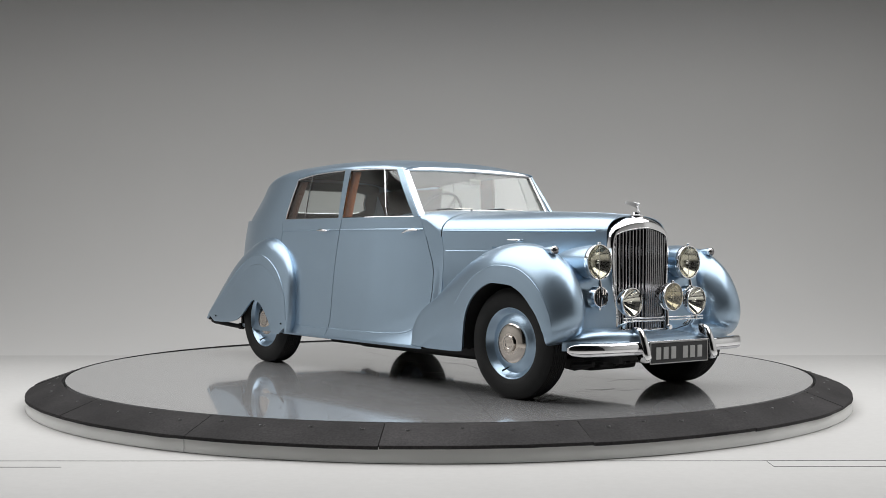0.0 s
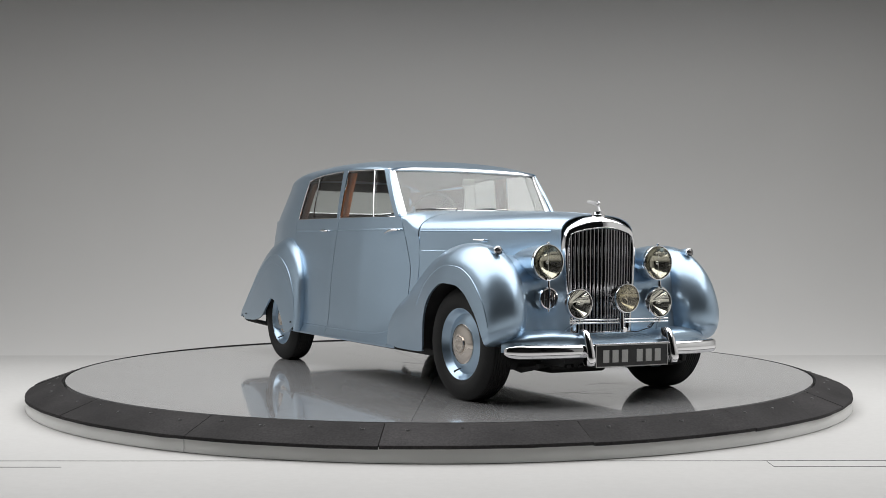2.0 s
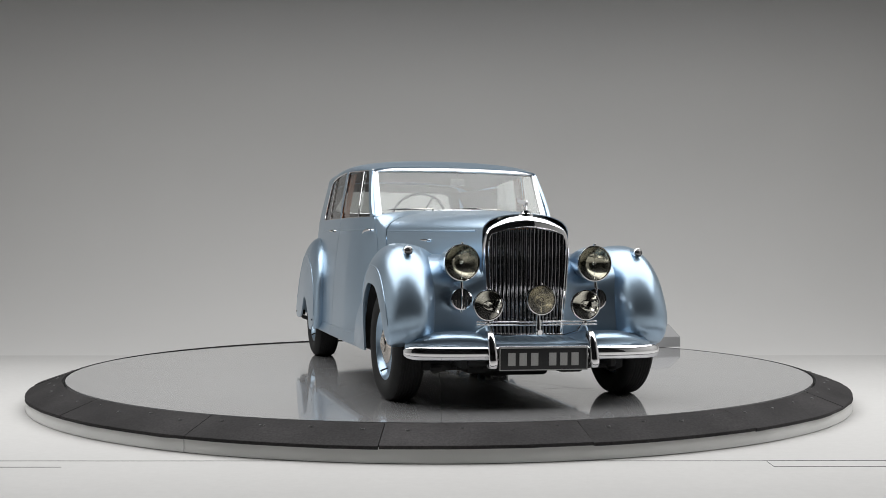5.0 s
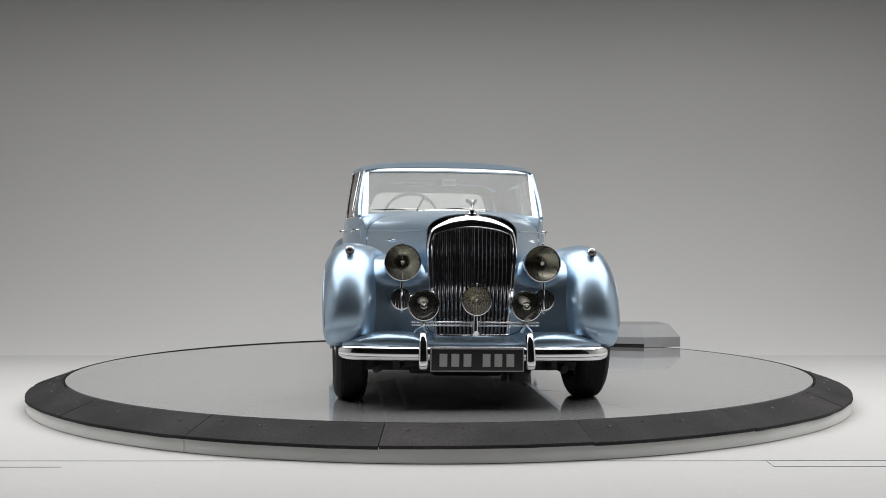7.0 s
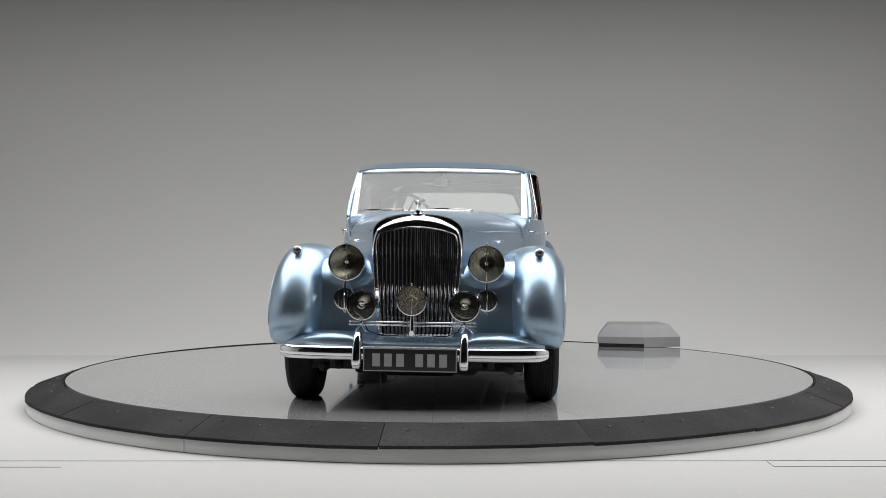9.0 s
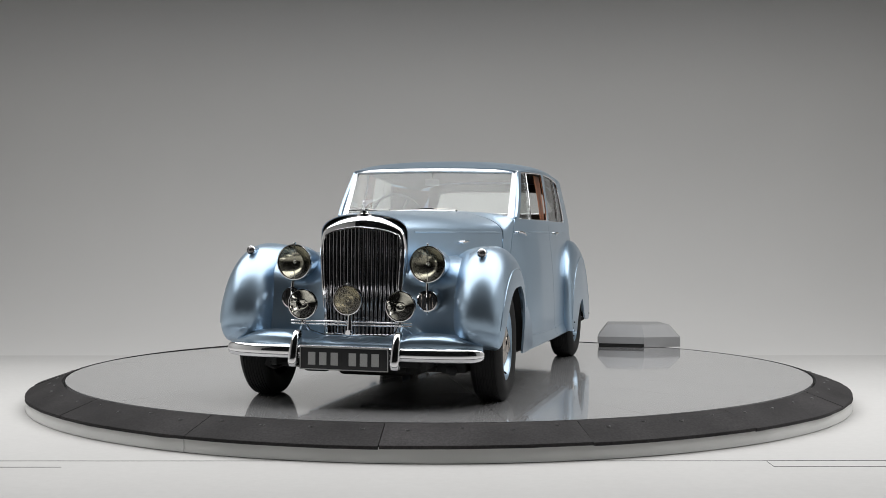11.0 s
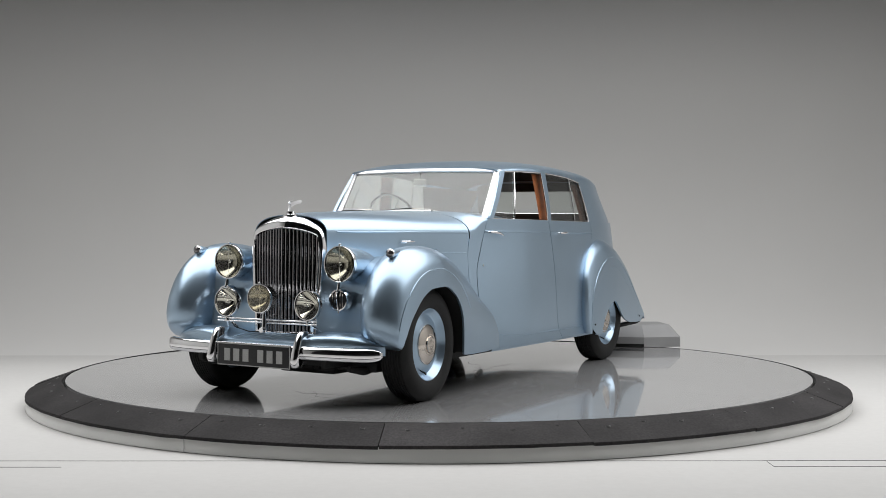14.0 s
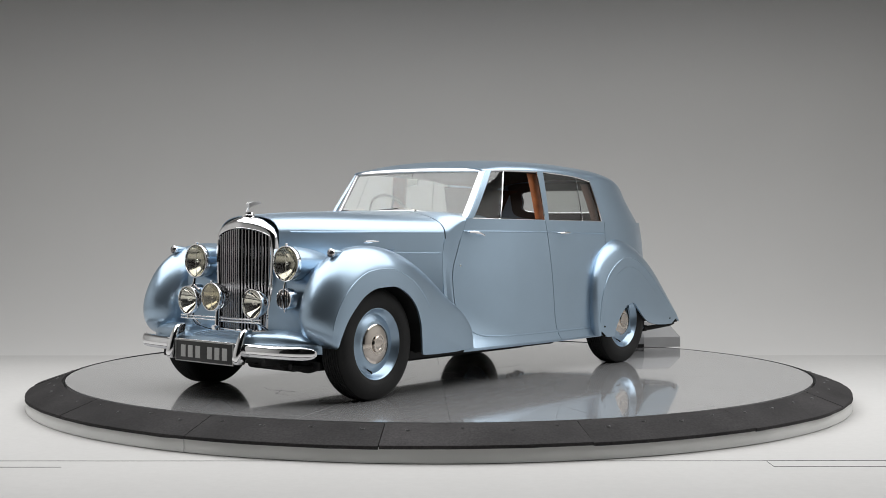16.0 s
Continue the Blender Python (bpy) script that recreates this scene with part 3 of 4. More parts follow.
def bonnet():
    lid = solid(cpart("bonnet", grid([bonnet_section(x) for x in np.linspace(0.765, 2.035, 34)]), PAINT), 0.006)
    # scuttle between bonnet and screen
    rows = []
    for x in np.linspace(0.758, 0.36, 18):
        f = (0.758 - x) / 0.398
        k = min(f / 0.42, 1.0)
        k = k * k * (3 - 2 * k)
        zs, zt, n = 1.045 + 0.108 * k, bonnet_top(x) - 0.010 * f, 2.5
        half = [(x, S(x, z) - 0.001, z) for z in np.linspace(1.03, zs, 6)[:-1]]
        w = S(x, zs) - 0.001
        for a in np.linspace(0, 90, 22):
            c, q = max(math.cos(radians(a)), 0), max(math.sin(radians(a)), 0)
            half.append((x, w * c ** (2 / n), zs + (zt - zs) * q ** (2 / n)))
        keep = [p for p in half]
        rows.append(keep + [(px, -py, pz) for px, py, pz in reversed(keep[:-1])])
    solid(cpart("scuttle", grid(rows), PAINT), 0.006)
    for s in (1, -1):
        cpart("bonnet_moulding", tube([(x, s * (bonnet_y(x) * 1.0 + 0.001), 1.072 - 0.006 * (x - 0.9)) for x in np.linspace(0.775, 1.96, 26)], 0.006, 8), PAINT, lid)
        cpart("bonnet_side_joint", tube([(x, s * (bonnet_y(x) * (1 + 0.04 * 0.115) + max(S(0.78, 0.93) - S(0.78, 1.045), 0) * max(0, 1 - max(x - 0.78, 0) / 0.5) ** 2 + 0.001), 0.93) for x in np.linspace(0.81, 1.45, 12)], 0.004, 6), PAINT, lid)
        p = Vector((1.41, s * (bonnet_y(1.41) + 0.012), 1.004))
        d = Vector((1, -s * 0.31, 0)).normalized()
        h = tube([p - d * 0.075 + Vector((0, s * 0.012, 0.004)), p - d * 0.03 + Vector((0, s * 0.016, 0.003)), p + d * 0.02 + Vector((0, s * 0.014, 0)), p + d * 0.03], [0.004, 0.007, 0.009, 0.006], 8)
        tube([p - Vector((0, s * 0.02, 0)), p + Vector((0, s * 0.016, 0))], 0.010, 10, h)
        cpart("bonnet_handle", h, CHROME, lid, "chrome bonnet handle")
    cpart("bonnet_hinge", tube([(x, 0, bonnet_top(x) + 0.001) for x in np.linspace(0.78, 2.0, 26)], 0.004, 6), PAINT, lid)


bonnet()


def wing(name, crest, edges, inner, yc, yo, yi, sgn, kk=0.56, spat_from=None, n=2.3):
    """A swept wing: the crown rolls from its crest to a crease, then a flat skirt runs to the edge."""
    fc, s = path2(crest)
    ed = [spline(s, [e[i] for e in edges]) for i in (0, 1)]
    inn = [spline(s, [e[i] for e in inner]) for i in (0, 1)]
    fyc, fyo, fyi = (spline(s, v) for v in (yc, yo, yi))
    rows, spat = [], []
    top = radians(66)
    for u in np.linspace(0, 1, 96):
        c, e, q = fc(u), np.array([ed[0](u), ed[1](u)]), np.array([inn[0](u), inn[1](u)])
        y0, y1, y2 = fyc(u), fyo(u), fyi(u)
        k = c + (e - c) * kk
        yk = y1 - 0.010
        row = []
        for a in np.linspace(90, 0, 14)[:-1]:
            w, d = math.sin(radians(a)), 1 - max(math.cos(radians(a)), 0)
            p = c + (q - c) * d
            row.append((p[0], sgn * (y0 + (y2 - y0) * w), p[1]))
        for a in np.linspace(0, top, 18):
            w, d = math.sin(a) / math.sin(top), (1 - math.cos(a)) / (1 - math.cos(top))
            p = c + (k - c) * d
            row.append((p[0], sgn * (y0 + (yk - y0) * w), p[1]))

        def flat(t):
            p = k + (e - k) * t
            return (p[0], sgn * (yk + (y1 - yk) * math.sin(t * math.pi / 2)), p[1])

        stop = 1.0 if spat_from is None else spat_from
        row += [flat(t) for t in np.linspace(0, stop, 8)[1:]]
        if spat_from is None:
            row.append((e[0], sgn * (y1 - 0.012), e[1] + 0.001))
        else:
            row.append((row[-1][0], row[-1][1] - sgn * 0.015, row[-1][2]))
            if 0.03 < u < 0.97:
                part_row = [flat(t) for t in np.linspace(stop + 0.012, 1, 10)]
                spat.append([(part_row[0][0], part_row[0][1] - sgn * 0.012, part_row[0][2])] + part_row + [(e[0], sgn * (y1 - 0.012), e[1] + 0.001)])
        rows.append(row)
    return rows, spat


F_CREST = [(0.70, 0.27), (0.72, 0.40), (0.80, 0.51), (0.96, 0.62), (1.15, 0.765), (1.32, 0.87), (1.5, 0.945), (1.7, 0.98), (1.88, 0.968), (2.02, 0.918),
           (2.14, 0.825), (2.22, 0.70), (2.255, 0.58), (2.24, 0.47), (2.18, 0.395), (2.10, 0.36)]
F_EDGE = [(0.9, 0.262), (1.10, 0.262), (1.29, 0.27), (1.32, 0.38), (1.345, 0.48), (1.40, 0.585), (1.50, 0.675), (1.65, 0.73), (1.80, 0.722), (1.91, 0.68),
          (2.0, 0.605), (2.06, 0.535), (2.10, 0.46), (2.115, 0.41), (2.11, 0.372), (2.09, 0.357)]
F_INNER = [(0.9, 0.30), (0.95, 0.42), (1.0, 0.50), (1.1, 0.6), (1.2, 0.72), (1.34, 0.80), (1.5, 0.85), (1.68, 0.86), (1.82, 0.84), (1.92, 0.79),
           (2.0, 0.70), (2.05, 0.60), (2.07, 0.52), (2.07, 0.45), (2.06, 0.40), (2.05, 0.37)]
F_YC = [0.835, 0.83, 0.82, 0.80, 0.78, 0.765, 0.755, 0.752, 0.752, 0.752, 0.752, 0.752, 0.752, 0.752, 0.752, 0.752]
F_YO = [0.855, 0.862, 0.872, 0.885, 0.895, 0.905, 0.912, 0.918, 0.918, 0.918, 0.918, 0.915, 0.91, 0.90, 0.88, 0.85]
F_YI = [0.72, 0.70, 0.68, 0.64, 0.58, 0.54, 0.50, 0.50, 0.56, 0.575, 0.585, 0.59, 0.595, 0.60, 0.62, 0.66]
R_CREST = [(-0.88, 0.26), (-0.855, 0.41), (-0.865, 0.68), (-0.95, 0.86), (-1.10, 0.975), (-1.27, 1.025), (-1.45, 1.00), (-1.65, 0.92), (-1.85, 0.80),
           (-2.02, 0.665), (-2.18, 0.52), (-2.30, 0.395), (-2.36, 0.31)]
R_EDGE = [(-0.95, 0.25), (-1.02, 0.245), (-1.09, 0.245), (-1.145, 0.34), (-1.215, 0.425), (-1.30, 0.488), (-1.39, 0.508), (-1.49, 0.450), (-1.59, 0.375),
          (-1.72, 0.322), (-1.90, 0.297), (-2.10, 0.292), (-2.28, 0.295)]
R_INNER = [(-0.93, 0.3), (-0.93, 0.45), (-0.95, 0.65), (-1.02, 0.78), (-1.14, 0.86), (-1.28, 0.90), (-1.44, 0.88), (-1.62, 0.80), (-1.8, 0.70),
           (-1.95, 0.58), (-2.1, 0.46), (-2.2, 0.36), (-2.25, 0.31)]
R_YC = [0.86, 0.855, 0.845, 0.825, 0.80, 0.79, 0.785, 0.78, 0.775, 0.77, 0.765, 0.765, 0.765]
R_YO = [0.905, 0.908, 0.91, 0.912, 0.914, 0.915, 0.915, 0.912, 0.908, 0.90, 0.89, 0.88, 0.86]
R_YI = [0.74, 0.74, 0.74, 0.72, 0.70, 0.68, 0.64, 0.60, 0.55, 0.5, 0.45, 0.42, 0.42]


def wings():
    for s in (1, -1):
        rows, _ = wing("front_wing", F_CREST, F_EDGE, F_INNER, F_YC, F_YO, F_YI, s)
        front = solid(cpart("front_wing", grid(rows), PAINT, None, "", True, 14), 0.005)
        bead = [(r[30][0], r[30][1] + s * 0.001, r[30][2]) for r in rows[26:86]]
        cpart("wing_bead", tube(bead, 0.0045, 8), PAINT, front)
        rows, spat = wing("rear_wing", R_CREST, R_EDGE, R_INNER, R_YC, R_YO, R_YI, s, 0.27, 0.20)
        w = solid(cpart("rear_wing", grid(rows), PAINT, None, "", True, 14), 0.005)
        bead = [(r[30][0], r[30][1] + s * 0.001, r[30][2]) for r in rows[6:84]]
        cpart("wing_bead", tube(bead, 0.0045, 8), PAINT, w)
        solid(cpart("wheel_spat", grid(spat), PAINT, w, "blue rear wheel spat"), 0.005)


wings()


def catwalk():
    """The sheet between each wing and the radiator, and the valance over the bumper."""
    f, _ = path2([(1.4, 0.93), (1.75, 0.92), (1.95, 0.885), (2.05, 0.80), (2.080, 0.65), (2.085, 0.53), (2.085, 0.44), (2.08, 0.40)])
    for s in (1, -1):
        rows = []
        for u in np.linspace(0, 1, 28):
            x, z = f(u)
            rows.append([(x - 0.08 * math.sin(math.pi * t) * (1 - u) - 0.02 * math.sin(math.pi * t) * u + 0.03 * t * t, s * (0.24 + 0.50 * t), z + 0.03 * t * t - 0.02 * math.sin(math.pi * t)) for t in np.linspace(0, 1, 14)])
        cpart("catwalk", grid(rows), PAINT)
    rows = []
    rise = spline([0.0, 0.27, 0.38, 0.50, 0.62, 0.72, 0.79], [0.0, 0.0, 0.92, 1.0, 0.80, 0.32, 0.0])
    nose = spline([0.0, 0.35, 0.55, 0.70, 0.79], [2.352, 2.338, 2.300, 2.235, 2.16])
    for y in np.linspace(-0.79, 0.79, 64):
        a = abs(y)
        h, x1 = 0.045 * rise(a), nose(a)
        rows.append([(2.02, y, 0.425 + h * 0.2), (2.08, y, 0.418 + h * 0.55), (2.02 + (x1 - 2.02) * 0.55, y, 0.410 + h * 0.95), (x1 - 0.060, y, 0.402 + h), (x1 - 0.022, y, 0.397 + h * 0.92),
                     (x1 - 0.004, y, 0.388 + h * 0.72), (x1, y, 0.378 + h * 0.45), (x1 - 0.004, y, 0.366), (x1 - 0.006, y, 0.325)])
    val = solid(cpart("front_valance", grid(rows), PAINT), 0.005)
    for y in np.linspace(-0.24, 0.24, 9):
        cpart("valance_rib", tube([(2.08, y, 0.417), (2.16, y, 0.412), (2.25, y, 0.406), (2.31, y, 0.400)], [0.004, 0.009, 0.009, 0.004], 8), PAINT, val)


catwalk()


def wheel(x, y, sgn, turn=0.0):
    hub = new("wheel")
    hub.parent = CAR
    hub.matrix_basis = pose(x, y * sgn + 0.014, 0.355, 0, 0, turn + (0 if sgn > 0 else 180))
    w = 0.090
    tyre = [(-w * 0.95, 0.228), (-w * 1.18, 0.262), (-w * 1.22, 0.298), (-w * 1.15, 0.325), (-w * 1.02, 0.345), (-w * 0.85, 0.354)]
    for g in np.linspace(-0.70, 0.52, 7):
        tyre += [(w * (g - 0.07), 0.3565), (w * (g - 0.05), 0.3515), (w * (g + 0.05), 0.3515), (w * (g + 0.07), 0.3565)]
    tyre += [(w * 0.66, 0.354), (w * 0.80, 0.344), (w * 0.92, 0.327), (w * 0.975, 0.318), (w * 1.02, 0.298), (w, 0.262), (w * 0.93, 0.245), (w * 0.82, 0.228)]
    part("tyre", lathe(tyre, 72, axis="y"), RUBBER, hub, "black rubber tyre")
    w = 0.074
    rim = [(-w * 0.8, 0.222), (0.0, 0.205), (w * 0.60, 0.218), (w * 0.90, 0.228), (w * 0.97, 0.225), (w * 0.80, 0.214), (w * 0.55, 0.203), (w * 0.42, 0.190), (w * 0.50, 0.170), (w * 0.72, 0.145), (w * 0.78, 0.125), (w * 0.70, 0.11), (w * 0.5, 0.0)]
    part("rim", lathe(rim, 64, axis="y"), PAINT, hub, "light blue painted steel rim")
    cap = [(w * 0.76, 0.127), (w * 0.83, 0.126), (w * 0.90, 0.117), (w * 0.97, 0.100), (w * 1.04, 0.078), (w * 1.08, 0.064), (w * 1.06, 0.058), (w * 1.06, 0.0)]
    part("hub_cap", lathe(cap, 48, axis="y"), NICKEL, hub, "polished round hub cap")
    boss = lathe([(w * 1.02, 0.054), (w * 1.16, 0.052), (w * 1.20, 0.046), (w * 1.20, 0.034), (w * 1.17, 0.030), (w * 1.19, 0.0)], 12, axis="y")
    part("hub_boss", boss, NICKEL, hub, "polished faceted hub boss", sharp=20)
    part("trim_ring", lathe([(w * 0.90, 0.229), (w * 0.985, 0.2285), (w * 1.0, 0.2245), (w * 0.94, 0.220)], 64, axis="y"), PAINT, hub)
    part("valve", tube([(0.055, w * 0.5, -0.160), (0.06, w * 0.95, -0.172), (0.064, w * 1.1, -0.180)], [0.004, 0.006, 0.006], 8), BLACK, hub)


for sg in (1, -1):
    wheel(1.725, 0.765, sg, 2.5)
    wheel(-1.338, 0.772, sg)


def underside():
    bm = box((2.3, 1.5, 0.07), (0.15, 0, 0.265))
    box((1.2, 1.1, 0.10), (-1.65, 0, 0.30), 0, bm)
    box((0.75, 0.95, 0.10), (1.66, 0, 0.27), 0, bm)
    # added cross wall that blocks the light behind the front wheels
    box((0.25, 1.56, 0.30), (1.12, 0, 0.42), 0, bm)
    box((0.2, 1.3, 0.3), (-0.75, 0, 0.40), 0, bm)
    box((0.5, 0.30, 0.16), (-1.312, 0, 0.30), 0.04, bm)
    box((2.9, 0.10, 0.12), (0.5, 0.42, 0.29), 0.0, bm)
    box((2.9, 0.10, 0.12), (0.5, -0.42, 0.29), 0.0, bm)
    box((0.16, 0.9, 0.10), (2.02, 0, 0.30), 0.01, bm)
    box((0.9, 0.5, 0.25), (1.4, 0, 0.33), 0.02, bm)
    # added low pans that deepen the shade on the disc
    box((1.9, 0.9, 0.10), (0.2, 0, 0.225), 0.02, bm)
    box((2.4, 1.0, 0.06), (0.35, 0, 0.205), 0.02, bm)
    tube([(2.14, -0.5, 0.275), (2.14, 0.5, 0.275)], 0.016, 8, bm)
    tube([(1.95, -0.45, 0.24), (2.1, -0.2, 0.23), (1.9, 0.1, 0.235), (2.05, 0.4, 0.25)], 0.028, 8, bm)
    box((0.25, 0.16, 0.10), (1.95, 0.3, 0.235), 0.02, bm)
    box((0.25, 0.16, 0.10), (1.95, -0.3, 0.235), 0.02, bm)
    # added wide tray and low blocks that keep light from under the car
    box((0.85, 1.32, 0.06), (1.62, 0, 0.235), 0.01, bm)
    box((0.60, 0.46, 0.10), (1.55, 0, 0.195), 0.03, bm)
    box((1.7, 0.7, 0.08), (0.2, 0, 0.185), 0.03, bm)
    tube([(1.725, -0.68, 0.27), (1.725, -0.4, 0.22), (1.725, 0.4, 0.22), (1.725, 0.68, 0.27)], 0.04, 8, bm)
    box((0.22, 0.84, 0.045), (2.12, 0, 0.268), 0.01, bm)
    for s in (1, -1):
        box((0.30, 0.035, 0.045), (2.19, s * 0.47, 0.268), 0.008, bm)
        for k in range(7):
            box((0.03 + 0.012 * (k % 3), 0.035, 0.026), (2.10 + 0.03 * (k % 2), s * (0.10 + 0.062 * k), 0.240 - 0.006 * (k * 5 % 4)), 0.006, bm)
        tube([(2.20, s * 0.56, 0.235), (2.06, s * 0.58, 0.215), (1.8, s * 0.55, 0.225)], [0.018, 0.03, 0.02], 8, bm)
        tube([(1.80, s * 0.62, 0.250), (1.98, s * 0.50, 0.222), (2.08, s * 0.40, 0.232)], [0.02, 0.026, 0.014], 8, bm)
    cpart("chassis", bm, BLACK, None, "black chassis and floor pan, with added plates that block light", smooth=False)
    for s in (1, -1):
        for x, r, far in ((1.736, 0.436, 0.0), (-1.312, 0.40, 0.0)):
            rows = [[(min(x + r * math.cos(a), 2.05), s * (y + (far if y > 0.6 and math.cos(a) < -0.2 else 0)), 0.35 + r * math.sin(a)) for a in np.linspace(0.40 if x > 0 else -0.15, math.pi + 0.15, 24)] for y in (0.50, 0.872 if x > 0 else 0.84)]
            bm = grid(rows)
            rows = [[(x, s * 0.5, 0.35)] * 24, rows[0]]
            grid(rows, bm)
            cpart("wheel_well", bm, BLACK, None, "dark wheel well")
        bm = tube([(1.74, s * 0.66, 0.33), (1.74, s * 0.3, 0.30), (1.74, 0, 0.30)], 0.03, 10)
        tube([(1.9, s * 0.55, 0.22), (1.5, s * 0.45, 0.26)], 0.02, 8, bm)
        cpart("suspension_arm", bm, BLACK, None, "dark suspension arm")
    cpart("rear_axle", tube([(-1.312, -0.7, 0.35), (-1.312, 0, 0.35), (-1.312, 0.7, 0.35)], [0.04, 0.09, 0.04], 12), BLACK)
    cpart("rear_bumper_iron", tube([(-1.7, 0.35, 0.28), (-2.2, 0.38, 0.29), (-2.42, 0.5, 0.30)], 0.022, 8), BLACK)


underside()
# ---- the front of the car ----
def radiator():
    def outline(k, top, wide, low, flat=False):
        """Half outline from the foot up to the crown."""
        f, s_ = path2([(wide * 0.86, low), (wide * 0.95, 0.70), (wide, 0.92), (wide * 0.985, 0.985), (wide * 0.90, top - 0.085), (wide * 0.55, top - 0.028), (wide * 0.25, top - 0.006), (0.0, top), (-wide * 0.25, top - 0.006)])
        if flat:
            f, s_ = path2([(wide * 0.86, low), (wide * 0.95, 0.70), (wide, 0.92), (wide * 1.0, top - 0.085), (wide * 0.965, top - 0.052), (wide * 0.83, top - 0.034), (wide * 0.5, top - 0.013), (0.0, top), (-wide * 0.5, top - 0.013)])
        half = [tuple(f(u)) for u in np.linspace(0, s_[-2], k)]
        return half + [(-y, z) for y, z in reversed(half[:-1])]

    def vee(y):
        return 0.062 * (1 - min(abs(y) / 0.26, 1.0))

    opening, outer = outline(26, 1.088, 0.247, 0.425, True), outline(26, 1.158, 0.281, 0.405)
    mid = [((a + c) / 2, (b + d) / 2) for (a, b), (c, d) in zip(opening, outer)]
    rows = []
    for (oy, oz), (my, mz), (ry, rz) in zip(opening, mid, outer):
        v = vee(oy)
        lip = [(2.04, oy * 0.99, oz), (2.072 + v * 0.9, oy, oz), (2.0775 + v * 0.9, oy * 1.005, oz + 0.001), (2.0785 + v * 0.9, oy * 1.018, oz + 0.006)]
        y0, z0 = oy * 1.03, oz + 0.011
        k = min(max((oz - 0.93) / 0.10, 0.0), 1.0)
        for q, flank, crown in ((0, 1, 1), (0.2, 0.998, 0.992), (0.4, 0.994, 0.972), (0.55, 0.988, 0.935), (0.66, 0.978, 0.875), (0.76, 0.962, 0.79), (0.85, 0.93, 0.69), (0.92, 0.87, 0.58), (0.97, 0.78, 0.47), (1.0, 0.62, 0.35), (1.0, 0.0, 0.0)):
            lip.append((1.985 + (0.092 + v * 0.9) * (flank + (crown - flank) * k), y0 + (ry - y0) * q, z0 + (rz + 0.012 - z0) * q))
        rows.append(lip)
    shell_ob = cpart("radiator_shell", grid(rows), CHROME, None, "polished chrome radiator shell", True, 35)
    cpart("opening_bead", tube([(2.078 + 0.9 * vee(oy), oy * 1.010, oz + 0.003) for oy, oz in opening], 0.0034, 8), CHROME, shell_ob, "thin chrome bead")
    bm = grid([[(2.043, y, z) for y in np.linspace(-0.25, 0.25, 3)] for z in (0.41, 0.7, 1.06)])
    cpart("radiator_core", bm, GRILLE, shell_ob, "black radiator core")
    tops = sorted((y, z) for y, z in opening if z > 0.9)
    ys, zs = [t[0] for t in tops], [t[1] for t in tops]
    n = 19
    for i in range(n):
        y = -0.232 + 0.464 * i / (n - 1)
        zt = float(np.interp(y, ys, zs)) - 0.004
        x = 2.064 + 0.9 * vee(y)
        w, d = 0.0080, 0.016
        sec = [(-d, -w)] + [(w * 0.8 * max(math.cos(a), 0.0) ** 0.6, w * 1.12 * math.sin(a)) for a in np.linspace(-1.57, 1.57, 9)] + [(-d, w)]
        rows = [[(x + dx, y * k + dy, z) for dx, dy in sec] for z, k in ((0.43, 0.93), (0.62, 0.97), (0.85, 1.0), (zt, 1.0))]
        cpart("slat", capped(rows), SLAT, shell_ob)
    # foot rail and cap
    cpart("radiator_foot", tube([(2.078 + 0.9 * vee(y), y, 0.425) for y in np.linspace(-0.225, 0.225, 17)], 0.008, 8), CHROME, shell_ob, "chrome foot rail")
    cap = lathe([(1.160, 0.050), (1.174, 0.048), (1.178, 0.030), (1.192, 0.026), (1.196, 0.014), (1.196, 0.0)], 28, (2.035, 0, 0), "z")
    cpart("radiator_cap", cap, CHROME, shell_ob, "chrome radiator cap")
    # swept winged figure on the cap
    bm = tube([(2.055, 0, 1.195), (2.048, 0, 1.215), (2.036, 0, 1.238), (2.052, 0, 1.252), (2.062, 0, 1.247)], [0.008, 0.006, 0.008, 0.0065, 0.003], 8)
    for s in (1, -1):
        rows = []
        for u in np.linspace(0, 1, 8):
            c = Vector((2.044 - 0.078 * u, s * (0.005 + 0.026 * u), 1.234 + 0.022 * math.sin(u * 1.7)))
            h = 0.017 * (1 - 0.45 * u)
            rows.append([c + Vector((0, s * 0.003, h)), c + Vector((0, s * 0.005, 0)), c + Vector((0.008, s * 0.003, -h)), c + Vector((0, -s * 0.002, 0))])
        capped(rows, bm)
    cpart("mascot", bm, ALUMINIUM, shell_ob, "chrome winged mascot")


radiator()


